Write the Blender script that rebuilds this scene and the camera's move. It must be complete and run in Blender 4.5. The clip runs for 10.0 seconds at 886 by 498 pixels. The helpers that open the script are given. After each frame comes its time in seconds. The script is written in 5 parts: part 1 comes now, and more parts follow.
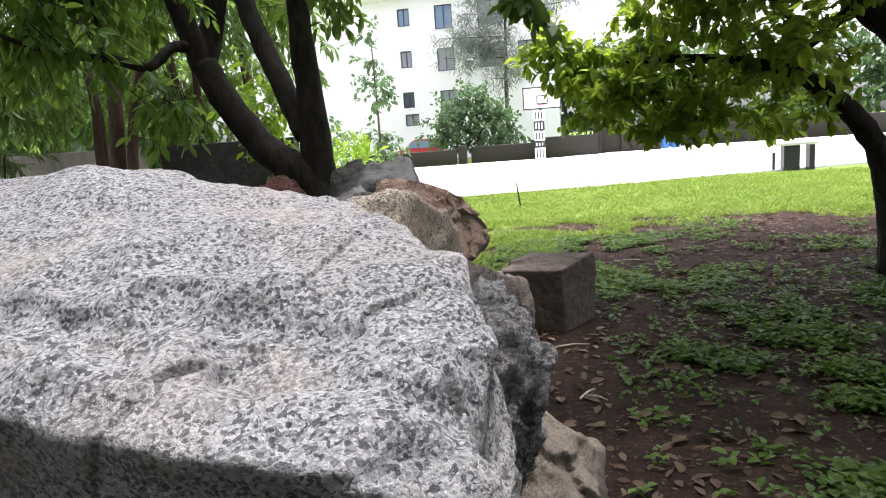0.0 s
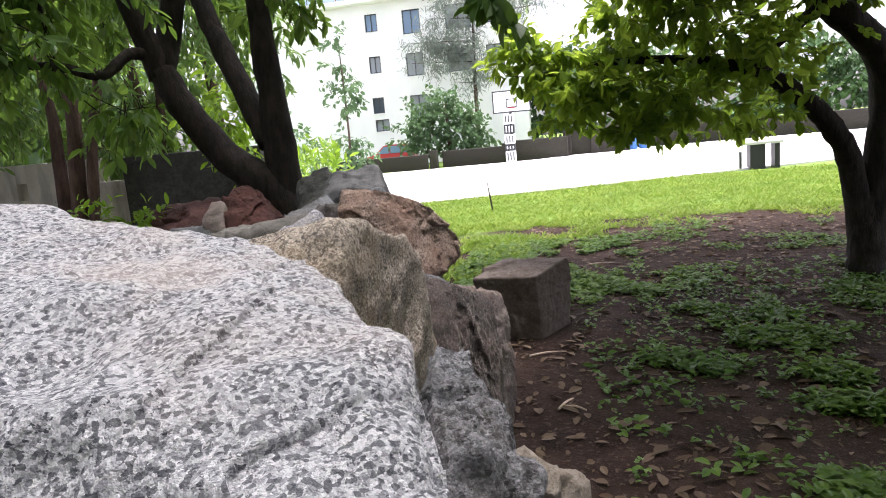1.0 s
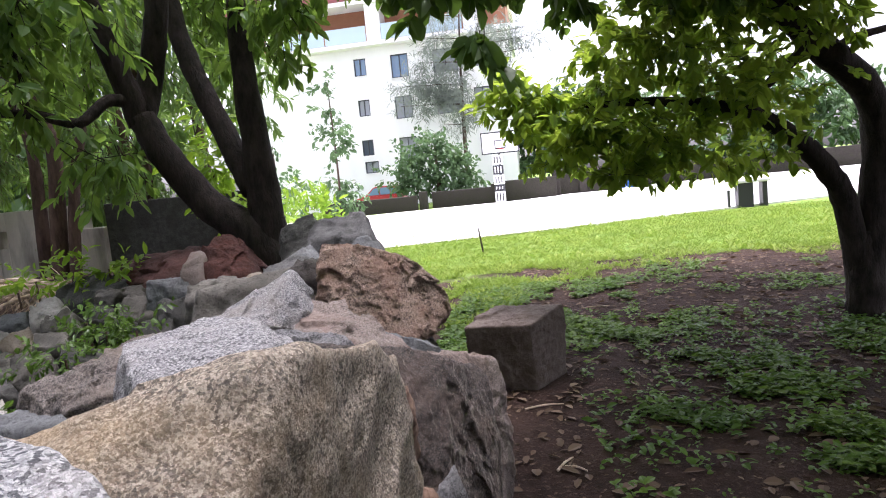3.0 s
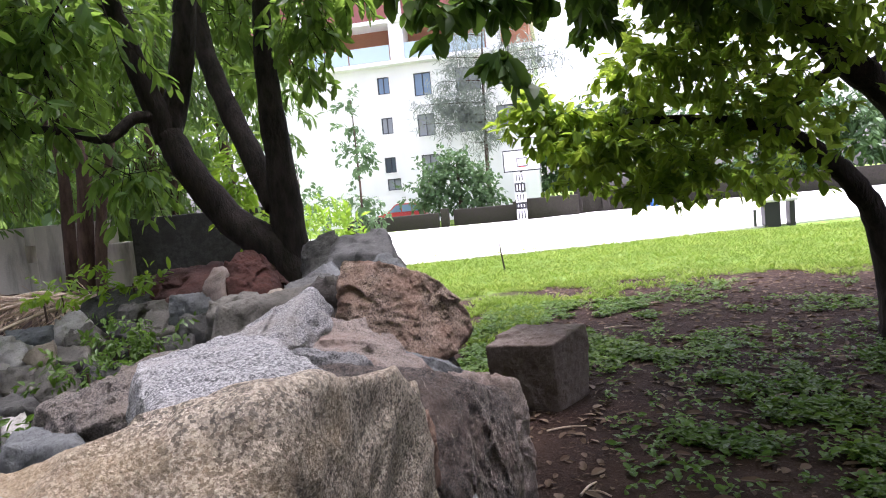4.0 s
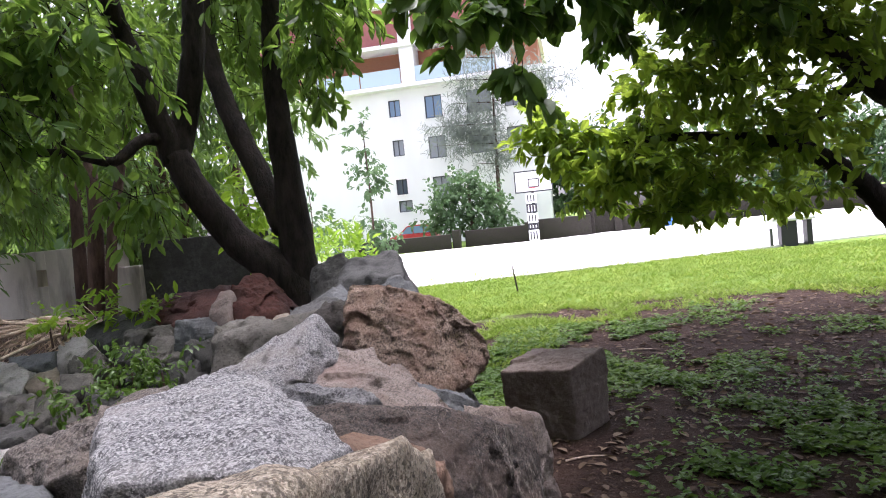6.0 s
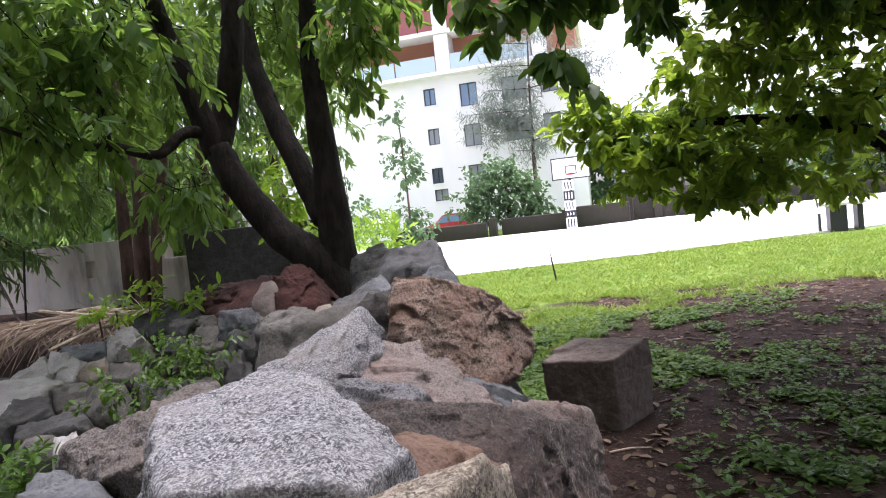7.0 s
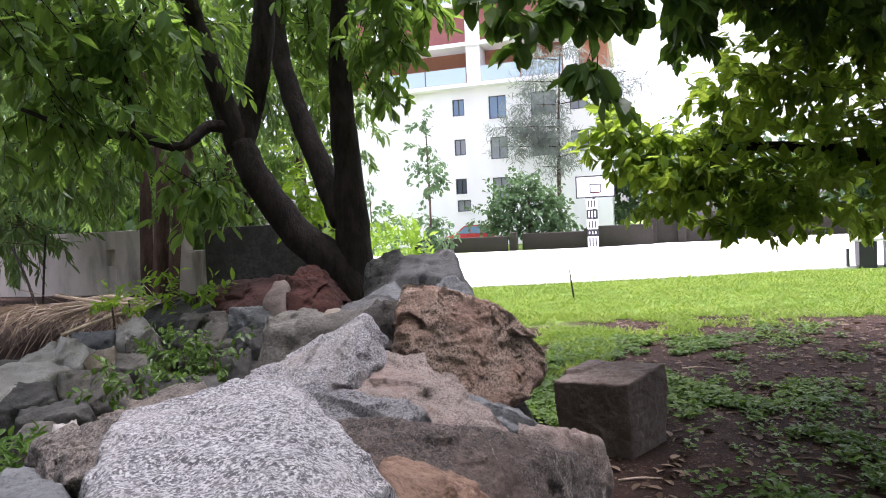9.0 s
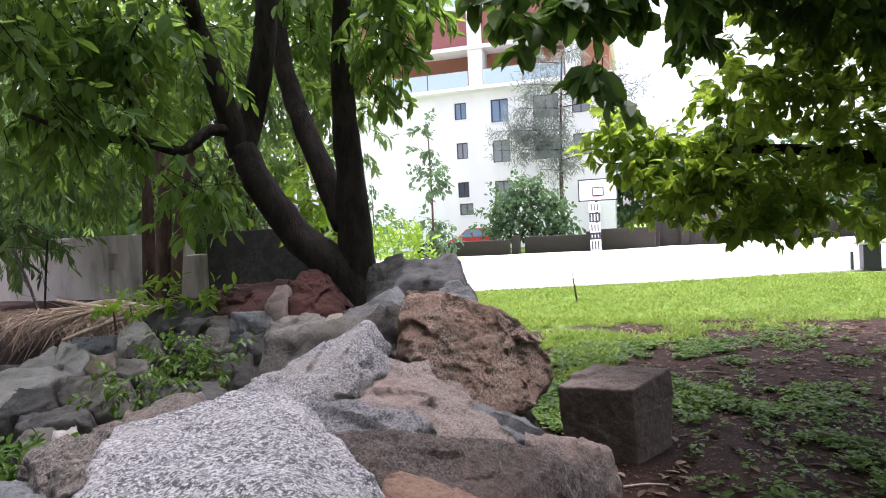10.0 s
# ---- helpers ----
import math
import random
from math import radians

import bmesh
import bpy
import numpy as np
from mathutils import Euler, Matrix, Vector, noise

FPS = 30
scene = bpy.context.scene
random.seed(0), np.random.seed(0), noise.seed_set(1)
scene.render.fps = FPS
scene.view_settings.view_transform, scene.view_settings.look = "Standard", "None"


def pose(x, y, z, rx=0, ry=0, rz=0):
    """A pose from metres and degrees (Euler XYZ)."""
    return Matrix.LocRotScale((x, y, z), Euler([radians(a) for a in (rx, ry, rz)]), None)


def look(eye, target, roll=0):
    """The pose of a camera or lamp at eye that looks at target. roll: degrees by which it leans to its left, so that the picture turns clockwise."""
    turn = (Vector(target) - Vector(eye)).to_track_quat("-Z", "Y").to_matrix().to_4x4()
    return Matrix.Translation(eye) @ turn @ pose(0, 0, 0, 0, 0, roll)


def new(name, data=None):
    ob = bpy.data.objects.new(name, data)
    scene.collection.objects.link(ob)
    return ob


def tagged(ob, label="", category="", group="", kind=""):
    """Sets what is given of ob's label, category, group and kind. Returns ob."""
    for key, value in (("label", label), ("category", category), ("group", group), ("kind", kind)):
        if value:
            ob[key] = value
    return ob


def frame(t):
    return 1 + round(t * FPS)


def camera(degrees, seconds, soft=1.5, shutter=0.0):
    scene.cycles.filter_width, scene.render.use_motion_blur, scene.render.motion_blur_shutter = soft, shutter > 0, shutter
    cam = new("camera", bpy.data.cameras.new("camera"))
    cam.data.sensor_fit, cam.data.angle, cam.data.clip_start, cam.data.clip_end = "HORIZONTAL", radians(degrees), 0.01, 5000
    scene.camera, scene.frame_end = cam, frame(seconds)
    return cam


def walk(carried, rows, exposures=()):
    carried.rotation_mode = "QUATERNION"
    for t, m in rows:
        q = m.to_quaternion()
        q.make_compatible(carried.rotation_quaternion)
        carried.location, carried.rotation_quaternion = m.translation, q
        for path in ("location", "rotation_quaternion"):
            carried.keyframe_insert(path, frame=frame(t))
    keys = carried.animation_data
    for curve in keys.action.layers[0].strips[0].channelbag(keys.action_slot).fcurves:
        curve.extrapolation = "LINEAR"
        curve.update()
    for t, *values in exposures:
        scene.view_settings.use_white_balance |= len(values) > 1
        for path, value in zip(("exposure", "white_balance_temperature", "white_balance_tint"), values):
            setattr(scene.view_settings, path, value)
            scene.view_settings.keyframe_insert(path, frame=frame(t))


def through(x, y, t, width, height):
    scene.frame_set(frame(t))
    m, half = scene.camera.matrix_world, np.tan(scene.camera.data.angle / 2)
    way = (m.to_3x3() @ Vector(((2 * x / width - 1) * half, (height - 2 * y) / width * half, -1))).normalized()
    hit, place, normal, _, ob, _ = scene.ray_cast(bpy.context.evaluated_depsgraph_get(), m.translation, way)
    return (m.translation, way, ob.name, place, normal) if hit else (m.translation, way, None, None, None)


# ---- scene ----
cam = camera(68.5, 10.0, 1.05)
PATH = [
    (0, (0.168, -0.178, 1.415), (-0.262, 1.747, 1.087), -4.0),
    (0.5, (0.164, -0.121, 1.416), (-0.223, 1.813, 1.088), -4.3),
    (1, (0.16, -0.061, 1.423), (-0.19, 1.881, 1.102), -5.0),
    (1.5, (0.16, -0.007, 1.436), (-0.158, 1.945, 1.142), -5.2),
    (2, (0.152, 0.042, 1.445), (-0.176, 1.998, 1.19), -5.5),
    (2.5, (0.145, 0.081, 1.452), (-0.158, 2.045, 1.222), -5.8),
    (4, (0.134, 0.136, 1.451), (-0.239, 2.095, 1.307), -5.2),
    (4.5, (0.125, 0.156, 1.457), (-0.269, 2.114, 1.334), -5.5),
    (5, (0.119, 0.182, 1.447), (-0.257, 2.144, 1.336), -5.7),
    (6.3, (0.089, 0.265, 1.447), (-0.347, 2.216, 1.377), -5.6),
    (6.5, (0.078, 0.266, 1.448), (-0.465, 2.188, 1.331), -4.6),
    (7, (0.076, 0.283, 1.454), (-0.437, 2.213, 1.355), -6.2),
    (7.5, (0.074, 0.299, 1.453), (-0.481, 2.219, 1.369), -4.8),
    (8, (0.071, 0.323, 1.448), (-0.488, 2.241, 1.363), -3.8),
    (8.5, (0.066, 0.348, 1.445), (-0.5, 2.264, 1.365), -2.4),
    (9, (0.07, 0.361, 1.446), (-0.499, 2.278, 1.383), -2.6),
    (9.5, (0.063, 0.374, 1.449), (-0.497, 2.293, 1.386), -2.6),
    (10, (0.058, 0.388, 1.449), (-0.517, 2.302, 1.397), -2.7),
]
walk(cam, [(t, look(eye, target, roll)) for t, eye, target, roll in PATH], [(0.0, 2.22, 6200, 20.0), (2.0, 2.24, 6150, 24.0), (4.0, 2.26, 6000, 26.0), (5.0, 2.2, 6000, 26.0), (6.5, 2.13, 6000, 26.0), (8.0, 2.2, 6000, 26.0), (10.0, 2.15, 6000, 26.0)])

# ---- sky, sun ----
world = bpy.data.worlds.new("overcast_sky")
scene.world = world
world.use_nodes = True
wn, wl = world.node_tree.nodes, world.node_tree.links
sky = wn.new("ShaderNodeTexSky")
sky.sky_type, sky.sun_disc = "NISHITA", False
sky.sun_elevation, sky.sun_rotation = radians(80), radians(20)
sky.air_density, sky.dust_density = 1.0, 5.0
grey = wn.new("ShaderNodeHueSaturation")
grey.inputs["Saturation"].default_value = 0.25
wl.new(sky.outputs[0], grey.inputs["Color"])
wl.new(grey.outputs[0], wn["Background"].inputs["Color"])
wn["Background"].inputs["Strength"].default_value = 0.125
sun = new("sun", bpy.data.lights.new("sun", "SUN"))
sun.data.energy, sun.data.angle, sun.data.color = 2.0, radians(14), (1.0, 0.97, 0.91)
SUN_AZ, SUN_EL = radians(20), radians(80)
sun_way = Vector((math.sin(SUN_AZ) * math.cos(SUN_EL), math.cos(SUN_AZ) * math.cos(SUN_EL), math.sin(SUN_EL)))
sun.matrix_world = look(sun_way * 60, (0, 0, 0))


# ---- materials ----
class Mat:
    """A node material with short helpers."""

    def __init__(self, name, rough=0.8, spec=0.3, metal=0.0):
        self.m = bpy.data.materials.new(name)
        self.m.use_nodes = True
        self.n, self.l = self.m.node_tree.nodes, self.m.node_tree.links
        self.b = self.n["Principled BSDF"]
        self.b.inputs["Roughness"].default_value = rough
        self.b.inputs["Specular IOR Level"].default_value = spec
        self.b.inputs["Metallic"].default_value = metal
        tc = self.n.new("ShaderNodeTexCoord")
        info = self.n.new("ShaderNodeObjectInfo")
        add = self.n.new("ShaderNodeVectorMath")
        add.operation = "MULTIPLY_ADD"
        self.l.new(info.outputs["Random"], add.inputs[0])
        add.inputs[1].default_value = (7, 13, 5)
        self.l.new(tc.outputs["Object"], add.inputs[2])
        self.co = add.outputs[0]
        self.rand = info.outputs["Random"]

    def noise(self, scale, detail=4, rough=0.55, stretch=None, lo=None, hi=None, distort=0.0):
        t = self.n.new("ShaderNodeTexNoise")
        t.inputs["Scale"].default_value, t.inputs["Detail"].default_value = scale, detail
        t.inputs["Roughness"].default_value = rough
        t.inputs["Distortion"].default_value = distort
        co = self.co
        if stretch:
            mp = self.n.new("ShaderNodeMapping")
            mp.inputs["Scale"].default_value = stretch
            self.l.new(co, mp.inputs["Vector"])
            co = mp.outputs[0]
        self.l.new(co, t.inputs["Vector"])
        return t.outputs["Fac"] if lo is None else self.step(t.outputs["Fac"], lo, hi)

    def cells(self, scale, feature="F1", out="Distance"):
        t = self.n.new("ShaderNodeTexVoronoi")
        t.feature = feature
        t.inputs["Scale"].default_value = scale
        self.l.new(self.co, t.inputs["Vector"])
        return t.outputs[out]

    def step(self, fac, lo, hi, a=0.0, b=1.0):
        r = self.n.new("ShaderNodeMapRange")
        self.l.new(fac, r.inputs["Value"])
        for key, v in (("From Min", lo), ("From Max", hi), ("To Min", a), ("To Max", b)):
            r.inputs[key].default_value = v
        return r.outputs[0]

    def mix(self, fac, a, b, kind="MIX"):
        x = self.n.new("ShaderNodeMix")
        x.data_type, x.blend_type = "RGBA", kind
        for sock, v in ((x.inputs["Factor"], fac), (x.inputs["A"], a), (x.inputs["B"], b)):
            if isinstance(v, (tuple, list)):
                sock.default_value = (*v, 1)
            elif isinstance(v, (int, float)):
                sock.default_value = v
            else:
                self.l.new(v, sock)
        return x.outputs["Result"]

    def mul(self, a, b):
        x = self.n.new("ShaderNodeMath")
        x.operation = "MULTIPLY"
        for s, v in zip(x.inputs, (a, b)):
            if isinstance(v, (int, float)):
                s.default_value = v
            else:
                self.l.new(v, s)
        return x.outputs[0]

    def color(self, c):
        if isinstance(c, tuple):
            self.b.inputs["Base Color"].default_value = (*c, 1)
        else:
            self.l.new(c, self.b.inputs["Base Color"])
        return self

    def bump(self, *pairs):
        last = None
        for height, dist in pairs:
            bn = self.n.new("ShaderNodeBump")
            bn.inputs["Strength"].default_value = 1.0
            bn.inputs["Distance"].default_value = dist
            self.l.new(height, bn.inputs["Height"])
            if last:
                self.l.new(last, bn.inputs["Normal"])
            last = bn.outputs[0]
        self.l.new(last, self.b.inputs["Normal"])
        return self


def granite(name, base, pale, dark, tint, grain=170.0, dark_lo=0.53, tint_lo=0.5, stain=(0.3, 0.2, 0.12), stain_amount=0.3, bump=0.002):
    """Speckled granite: pale and grey crystals, dark mica flecks, tinted patches and weather stains."""
    m = Mat(name, 0.72, 0.35)
    crystals = m.cells(grain * 2.2, out="Color")
    c = m.mix(m.step(crystals, 0.34, 0.62), base, pale)
    c = m.mix(m.mul(m.noise(grain * 0.45, 3, 0.7, lo=0.52, hi=0.62, distort=0.2), 0.5), c, base)
    c = m.mix(m.mul(m.noise(32, 4, 0.65, lo=0.48, hi=0.66), 0.45), c, pale)
    flecks = m.noise(grain * 0.8, 3, 0.7, (1.0, 0.75, 1.4), dark_lo, dark_lo + 0.05, 0.35)
    gather = m.noise(26, 3, 0.6, lo=0.3, hi=0.6)
    c = m.mix(m.mul(flecks, m.step(gather, 0, 1, 0.45, 1.0)), c, dark)
    c = m.mix(m.step(m.cells(grain * 1.5, out="Color"), 0.33, 0.27, 0.0, 0.8), c, dark)
    patch = m.noise(9, 4, 0.6, lo=tint_lo, hi=tint_lo + 0.2)
    c = m.mix(m.mul(patch, 0.6), c, tint)
    worn = m.noise(5, 6, 0.65, lo=0.5, hi=0.7)
    c = m.mix(m.mul(worn, stain_amount), c, stain)
    geo = m.n.new("ShaderNodeNewGeometry")
    c = m.mix(m.step(geo.outputs["Pointiness"], 0.52, 0.62, 0.0, 0.45), c, pale)
    m.color(c)
    pits = m.noise(55, 6, 0.72)
    grains = m.noise(grain, 4, 0.75, distort=0.15)
    return m.bump((pits, bump * 6.0), (grains, bump * 1.6)).m


def plain_stone(name, a, b, stain, scale=18.0, bump=0.004):
    """Field stone: mottled in two colours, with grain and stains."""
    m = Mat(name, 0.85, 0.25)
    c = m.mix(m.noise(scale, 6, 0.65, lo=0.35, hi=0.65), a, b)
    c = m.mix(m.mul(m.noise(4.5, 5, 0.6, lo=0.5, hi=0.68), 0.7), c, stain)
    c = m.mix(m.noise(140, 2, 0.6, lo=0.5, hi=0.75), c, tuple(v * 0.55 for v in a))
    c = m.mix(m.step(m.rand, 0, 1, 0.0, 0.25), c, stain)
    m.color(c)
    return m.bump((m.noise(scale * 1.6, 7, 0.72), bump * 4), (m.noise(150, 4, 0.75), bump * 0.9)).m


GRANITE_WHITE = granite("white_granite", (0.235, 0.237, 0.248), (0.475, 0.475, 0.478), (0.042, 0.045, 0.055), (0.47, 0.40, 0.355), 330, 0.565, 0.52, (0.360, 0.261, 0.198), 0.22, 0.0018)
GRANITE_GREY = granite("grey_granite", (0.18, 0.18, 0.19), (0.42, 0.414, 0.416), (0.042, 0.042, 0.047), (0.310, 0.292, 0.284), 330, 0.51, 0.55, (0.275, 0.232, 0.198), 0.22, 0.0016)
GRANITE_MID = granite("mid_grey_granite", (0.129, 0.129, 0.138), (0.396, 0.387, 0.391), (0.039, 0.039, 0.043), (0.258, 0.232, 0.206), 270, 0.52, 0.5, (0.206, 0.163, 0.129), 0.35, 0.0026)
GRANITE_TAN = granite("tan_granite", (0.235, 0.187, 0.14), (0.52, 0.45, 0.36), (0.08, 0.066, 0.053), (0.38, 0.272, 0.155), 330, 0.55, 0.45, (0.20, 0.15, 0.11), 0.4, 0.0026)
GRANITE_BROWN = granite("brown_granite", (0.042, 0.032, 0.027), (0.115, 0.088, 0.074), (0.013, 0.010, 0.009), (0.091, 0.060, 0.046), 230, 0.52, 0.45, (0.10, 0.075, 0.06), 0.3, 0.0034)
GRANITE_DARK = granite("dark_granite", (0.134, 0.134, 0.141), (0.245, 0.245, 0.251), (0.031, 0.031, 0.034), (0.172, 0.153, 0.134), 260, 0.52, 0.5, (0.086, 0.073, 0.061), 0.4, 0.003)
BOULDER = granite("brown_boulder_granite", (0.165, 0.113, 0.082), (0.33, 0.245, 0.185), (0.05, 0.032, 0.024), (0.23, 0.13, 0.088), 190, 0.58, 0.42, (0.15, 0.10, 0.07), 0.3, 0.0034)
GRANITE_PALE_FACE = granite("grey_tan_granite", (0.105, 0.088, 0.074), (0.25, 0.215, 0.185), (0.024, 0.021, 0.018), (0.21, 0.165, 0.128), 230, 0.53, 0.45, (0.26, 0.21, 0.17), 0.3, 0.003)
GRANITE_UMBER = granite("grey_brown_granite", (0.095, 0.08, 0.07), (0.215, 0.188, 0.168), (0.024, 0.02, 0.018), (0.15, 0.115, 0.09), 240, 0.53, 0.45, (0.085, 0.066, 0.052), 0.4, 0.003)
STONE_PINK = granite("pink_granite", (0.13, 0.104, 0.09), (0.25, 0.205, 0.18), (0.054, 0.042, 0.038), (0.174, 0.117, 0.096), 300, 0.6, 0.45, (0.104, 0.079, 0.062), 0.4, 0.002)
STONE_BEIGE = plain_stone("beige_stone", (0.203, 0.163, 0.124), (0.270, 0.236, 0.191), (0.158, 0.135, 0.118))
STONE_BROWN = plain_stone("brown_stone", (0.076, 0.061, 0.050), (0.135, 0.112, 0.095), (0.054, 0.045, 0.038))
STONE_SLATE = plain_stone("blue_grey_stone", (0.085, 0.091, 0.097), (0.145, 0.15, 0.154), (0.06, 0.06, 0.056))
STONE_CHARCOAL = plain_stone("charcoal_stone", (0.066, 0.066, 0.066), (0.115, 0.114, 0.112), (0.046, 0.044, 0.042))
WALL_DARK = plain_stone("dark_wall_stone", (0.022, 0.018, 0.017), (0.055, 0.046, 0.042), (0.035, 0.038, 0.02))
STONE_GREYTAN = plain_stone("grey_tan_stone", (0.072, 0.068, 0.06), (0.145, 0.134, 0.118), (0.045, 0.042, 0.032))
STONE_DARK = plain_stone("dark_stone", (0.036, 0.036, 0.034), (0.088, 0.086, 0.08), (0.03, 0.028, 0.025))
STONE_RED = plain_stone("red_stone", (0.05, 0.018, 0.014), (0.092, 0.036, 0.028), (0.034, 0.019, 0.016))
# pale stone lightened further, so sunlit low-wall tops sit in the colour
STONE_PALE = plain_stone("pale_stone", (0.29, 0.275, 0.252), (0.44, 0.425, 0.40), (0.17, 0.15, 0.13))
STONE_ORANGE = plain_stone("rusty_stone", (0.15, 0.088, 0.06), (0.24, 0.155, 0.11), (0.09, 0.06, 0.045))
BLOCK = plain_stone("block_granite", (0.098, 0.074, 0.062), (0.17, 0.14, 0.122), (0.07, 0.047, 0.037), 22, 0.0025)

bark = Mat("bark", 0.9, 0.2)
bark.color(bark.mix(bark.noise(14, 6, 0.7, (1, 1, 0.35), 0.35, 0.65), (0.011, 0.0085, 0.0075), (0.040, 0.031, 0.027)))
BARK = bark.bump((bark.noise(20, 6, 0.7, (1, 1, 0.25)), 0.03), (bark.noise(90, 3, 0.6, (1, 1, 0.4)), 0.006)).m
bark = Mat("brown_bark", 0.9, 0.2)
bark.color(bark.mix(bark.noise(9, 6, 0.7, (1, 1, 0.3), 0.35, 0.65), (0.04, 0.025, 0.02), (0.11, 0.07, 0.055)))
BARK_BROWN = bark.bump((bark.noise(18, 6, 0.7, (1, 1, 0.25)), 0.03)).m


def leaf_mat(name, dark, light, back, through=0.45, gloss=0.42):
    """Leaf: colour varies from leaf to leaf; part of the light passes through it."""
    m = Mat(name, gloss, 0.2)
    geo = m.n.new("ShaderNodeNewGeometry")
    c = m.mix(geo.outputs["Random Per Island"], dark, light)
    c = m.mix(m.noise(1.3, 3, 0.6, lo=0.35, hi=0.65), c, m.mix(geo.outputs["Random Per Island"], dark, dark))
    m.color(c)
    tr = m.n.new("ShaderNodeBsdfTranslucent")
    m.l.new(m.mix(geo.outputs["Random Per Island"], back, tuple(v * 0.7 for v in back)), tr.inputs["Color"])
    ms = m.n.new("ShaderNodeMixShader")
    ms.inputs[0].default_value = through
    m.l.new(m.b.outputs[0], ms.inputs[1])
    m.l.new(tr.outputs[0], ms.inputs[2])
    m.l.new(ms.outputs[0], m.n["Material Output"].inputs["Surface"])
    return m.m


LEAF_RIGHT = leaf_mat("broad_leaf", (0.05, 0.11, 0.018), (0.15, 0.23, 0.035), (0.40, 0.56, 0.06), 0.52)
# broad leaf with the glow of light through the crown edge put into colour
LEAF_LIT = leaf_mat("lit_broad_leaf", (0.10, 0.18, 0.022), (0.22, 0.32, 0.04), (0.50, 0.66, 0.07), 0.55)
# same broad leaf, darkened for the backlit shade of the near overhang
LEAF_SHADED = leaf_mat("shaded_broad_leaf", (0.04, 0.085, 0.02), (0.10, 0.16, 0.04), (0.17, 0.30, 0.04), 0.42)
LEAF_LEFT = leaf_mat("long_leaf", (0.032, 0.078, 0.019), (0.125, 0.205, 0.048), (0.28, 0.45, 0.065), 0.48, 0.5)
LEAF_DROOP = leaf_mat("drooping_leaf", (0.045, 0.095, 0.03), (0.14, 0.205, 0.075), (0.24, 0.37, 0.09), 0.45)
LEAF_GLOW = leaf_mat("young_leaf", (0.10, 0.19, 0.02), (0.18, 0.28, 0.03), (0.25, 0.40, 0.03), 0.5)
LEAF_FAR = leaf_mat("far_leaf", (0.06, 0.115, 0.05), (0.15, 0.235, 0.11), (0.12, 0.2, 0.07), 0.3)
# needle colour paled and greyed to carry the haze of distance
LEAF_HAZED = leaf_mat("hazed_casuarina_needle", (0.21, 0.24, 0.215), (0.34, 0.38, 0.33), (0.28, 0.33, 0.26), 0.35)
LEAF_HERB = leaf_mat("weed_leaf", (0.04, 0.085, 0.016), (0.11, 0.175, 0.036), (0.12, 0.22, 0.03), 0.35)
LEAF_LOW = leaf_mat("ground_weed_leaf", (0.045, 0.095, 0.014), (0.14, 0.215, 0.034), (0.14, 0.25, 0.03), 0.35)
GRASS = leaf_mat("grass_blade", (0.13, 0.185, 0.026), (0.30, 0.345, 0.06), (0.20, 0.34, 0.04), 0.35, 0.5)
DRY = leaf_mat("dry_leaf", (0.06, 0.037, 0.022), (0.20, 0.145, 0.10), (0.15, 0.09, 0.04), 0.15, 0.7)

soil = Mat("soil_and_turf", 0.95, 0.15)
earth = soil.mix(soil.noise(3.0, 8, 0.7, lo=0.35, hi=0.65), (0.018, 0.0095, 0.007), (0.044, 0.025, 0.018))
earth = soil.mix(soil.noise(40, 4, 0.7, lo=0.55, hi=0.72), earth, (0.095, 0.064, 0.047))
turf = soil.mix(soil.noise(6, 6, 0.7, lo=0.35, hi=0.65), (0.085, 0.15, 0.025), (0.17, 0.25, 0.05))
sep = soil.n.new("ShaderNodeSeparateXYZ")
soil.l.new(soil.n["Texture Coordinate"].outputs["Object"], sep.inputs[0])
wave = soil.step(soil.noise(0.7, 6, 0.7), 0.2, 0.8, -1.2, 1.2)
edge = soil.n.new("ShaderNodeMath")
slant = soil.n.new("ShaderNodeMath")
soil.l.new(sep.outputs["Y"], slant.inputs[0])
soil.l.new(soil.step(sep.outputs["X"], -2.0, 2.0, 1.1, -0.6), slant.inputs[1])
soil.l.new(slant.outputs[0], edge.inputs[0])
soil.l.new(wave, edge.inputs[1])
soil.color(soil.mix(soil.step(edge.outputs[0], 10.0, 10.9), earth, turf))
SOIL = soil.bump((soil.noise(5, 8, 0.7), 0.06), (soil.noise(70, 4, 0.7), 0.012)).m

court = Mat("court_concrete", 0.8, 0.3)
court.color(court.mix(court.noise(0.6, 6, 0.6, lo=0.3, hi=0.7), (0.62, 0.61, 0.59), (0.72, 0.71, 0.69)))
CONCRETE_PALE = court.bump((court.noise(30, 4), 0.002)).m
cw = Mat("wall_render", 0.9, 0.2)
c = cw.mix(cw.noise(1.6, 7, 0.7, (1, 1, 0.5), 0.35, 0.65), (0.45, 0.405, 0.36), (0.61, 0.56, 0.50))
c = cw.mix(cw.mul(cw.noise(2.5, 5, 0.6, (1, 1, 0.25), 0.5, 0.7), 0.7), c, (0.10, 0.09, 0.08))
CEMENT = cw.color(c).bump((cw.noise(25, 6, 0.7), 0.008)).m
wh = Mat("white_render", 0.8, 0.3)
wh.color(wh.mix(wh.noise(0.35, 5, 0.6, (1, 1, 0.3), 0.4, 0.7), (0.86, 0.86, 0.86), (0.80, 0.80, 0.81)))
WHITE = wh.bump((wh.noise(20, 3), 0.002)).m
WHITE_PAINT = Mat("white_paint", 0.5, 0.4).color((0.8, 0.8, 0.8)).m
BLACK_PAINT = Mat("black_paint", 0.5, 0.4).color((0.03, 0.03, 0.035)).m
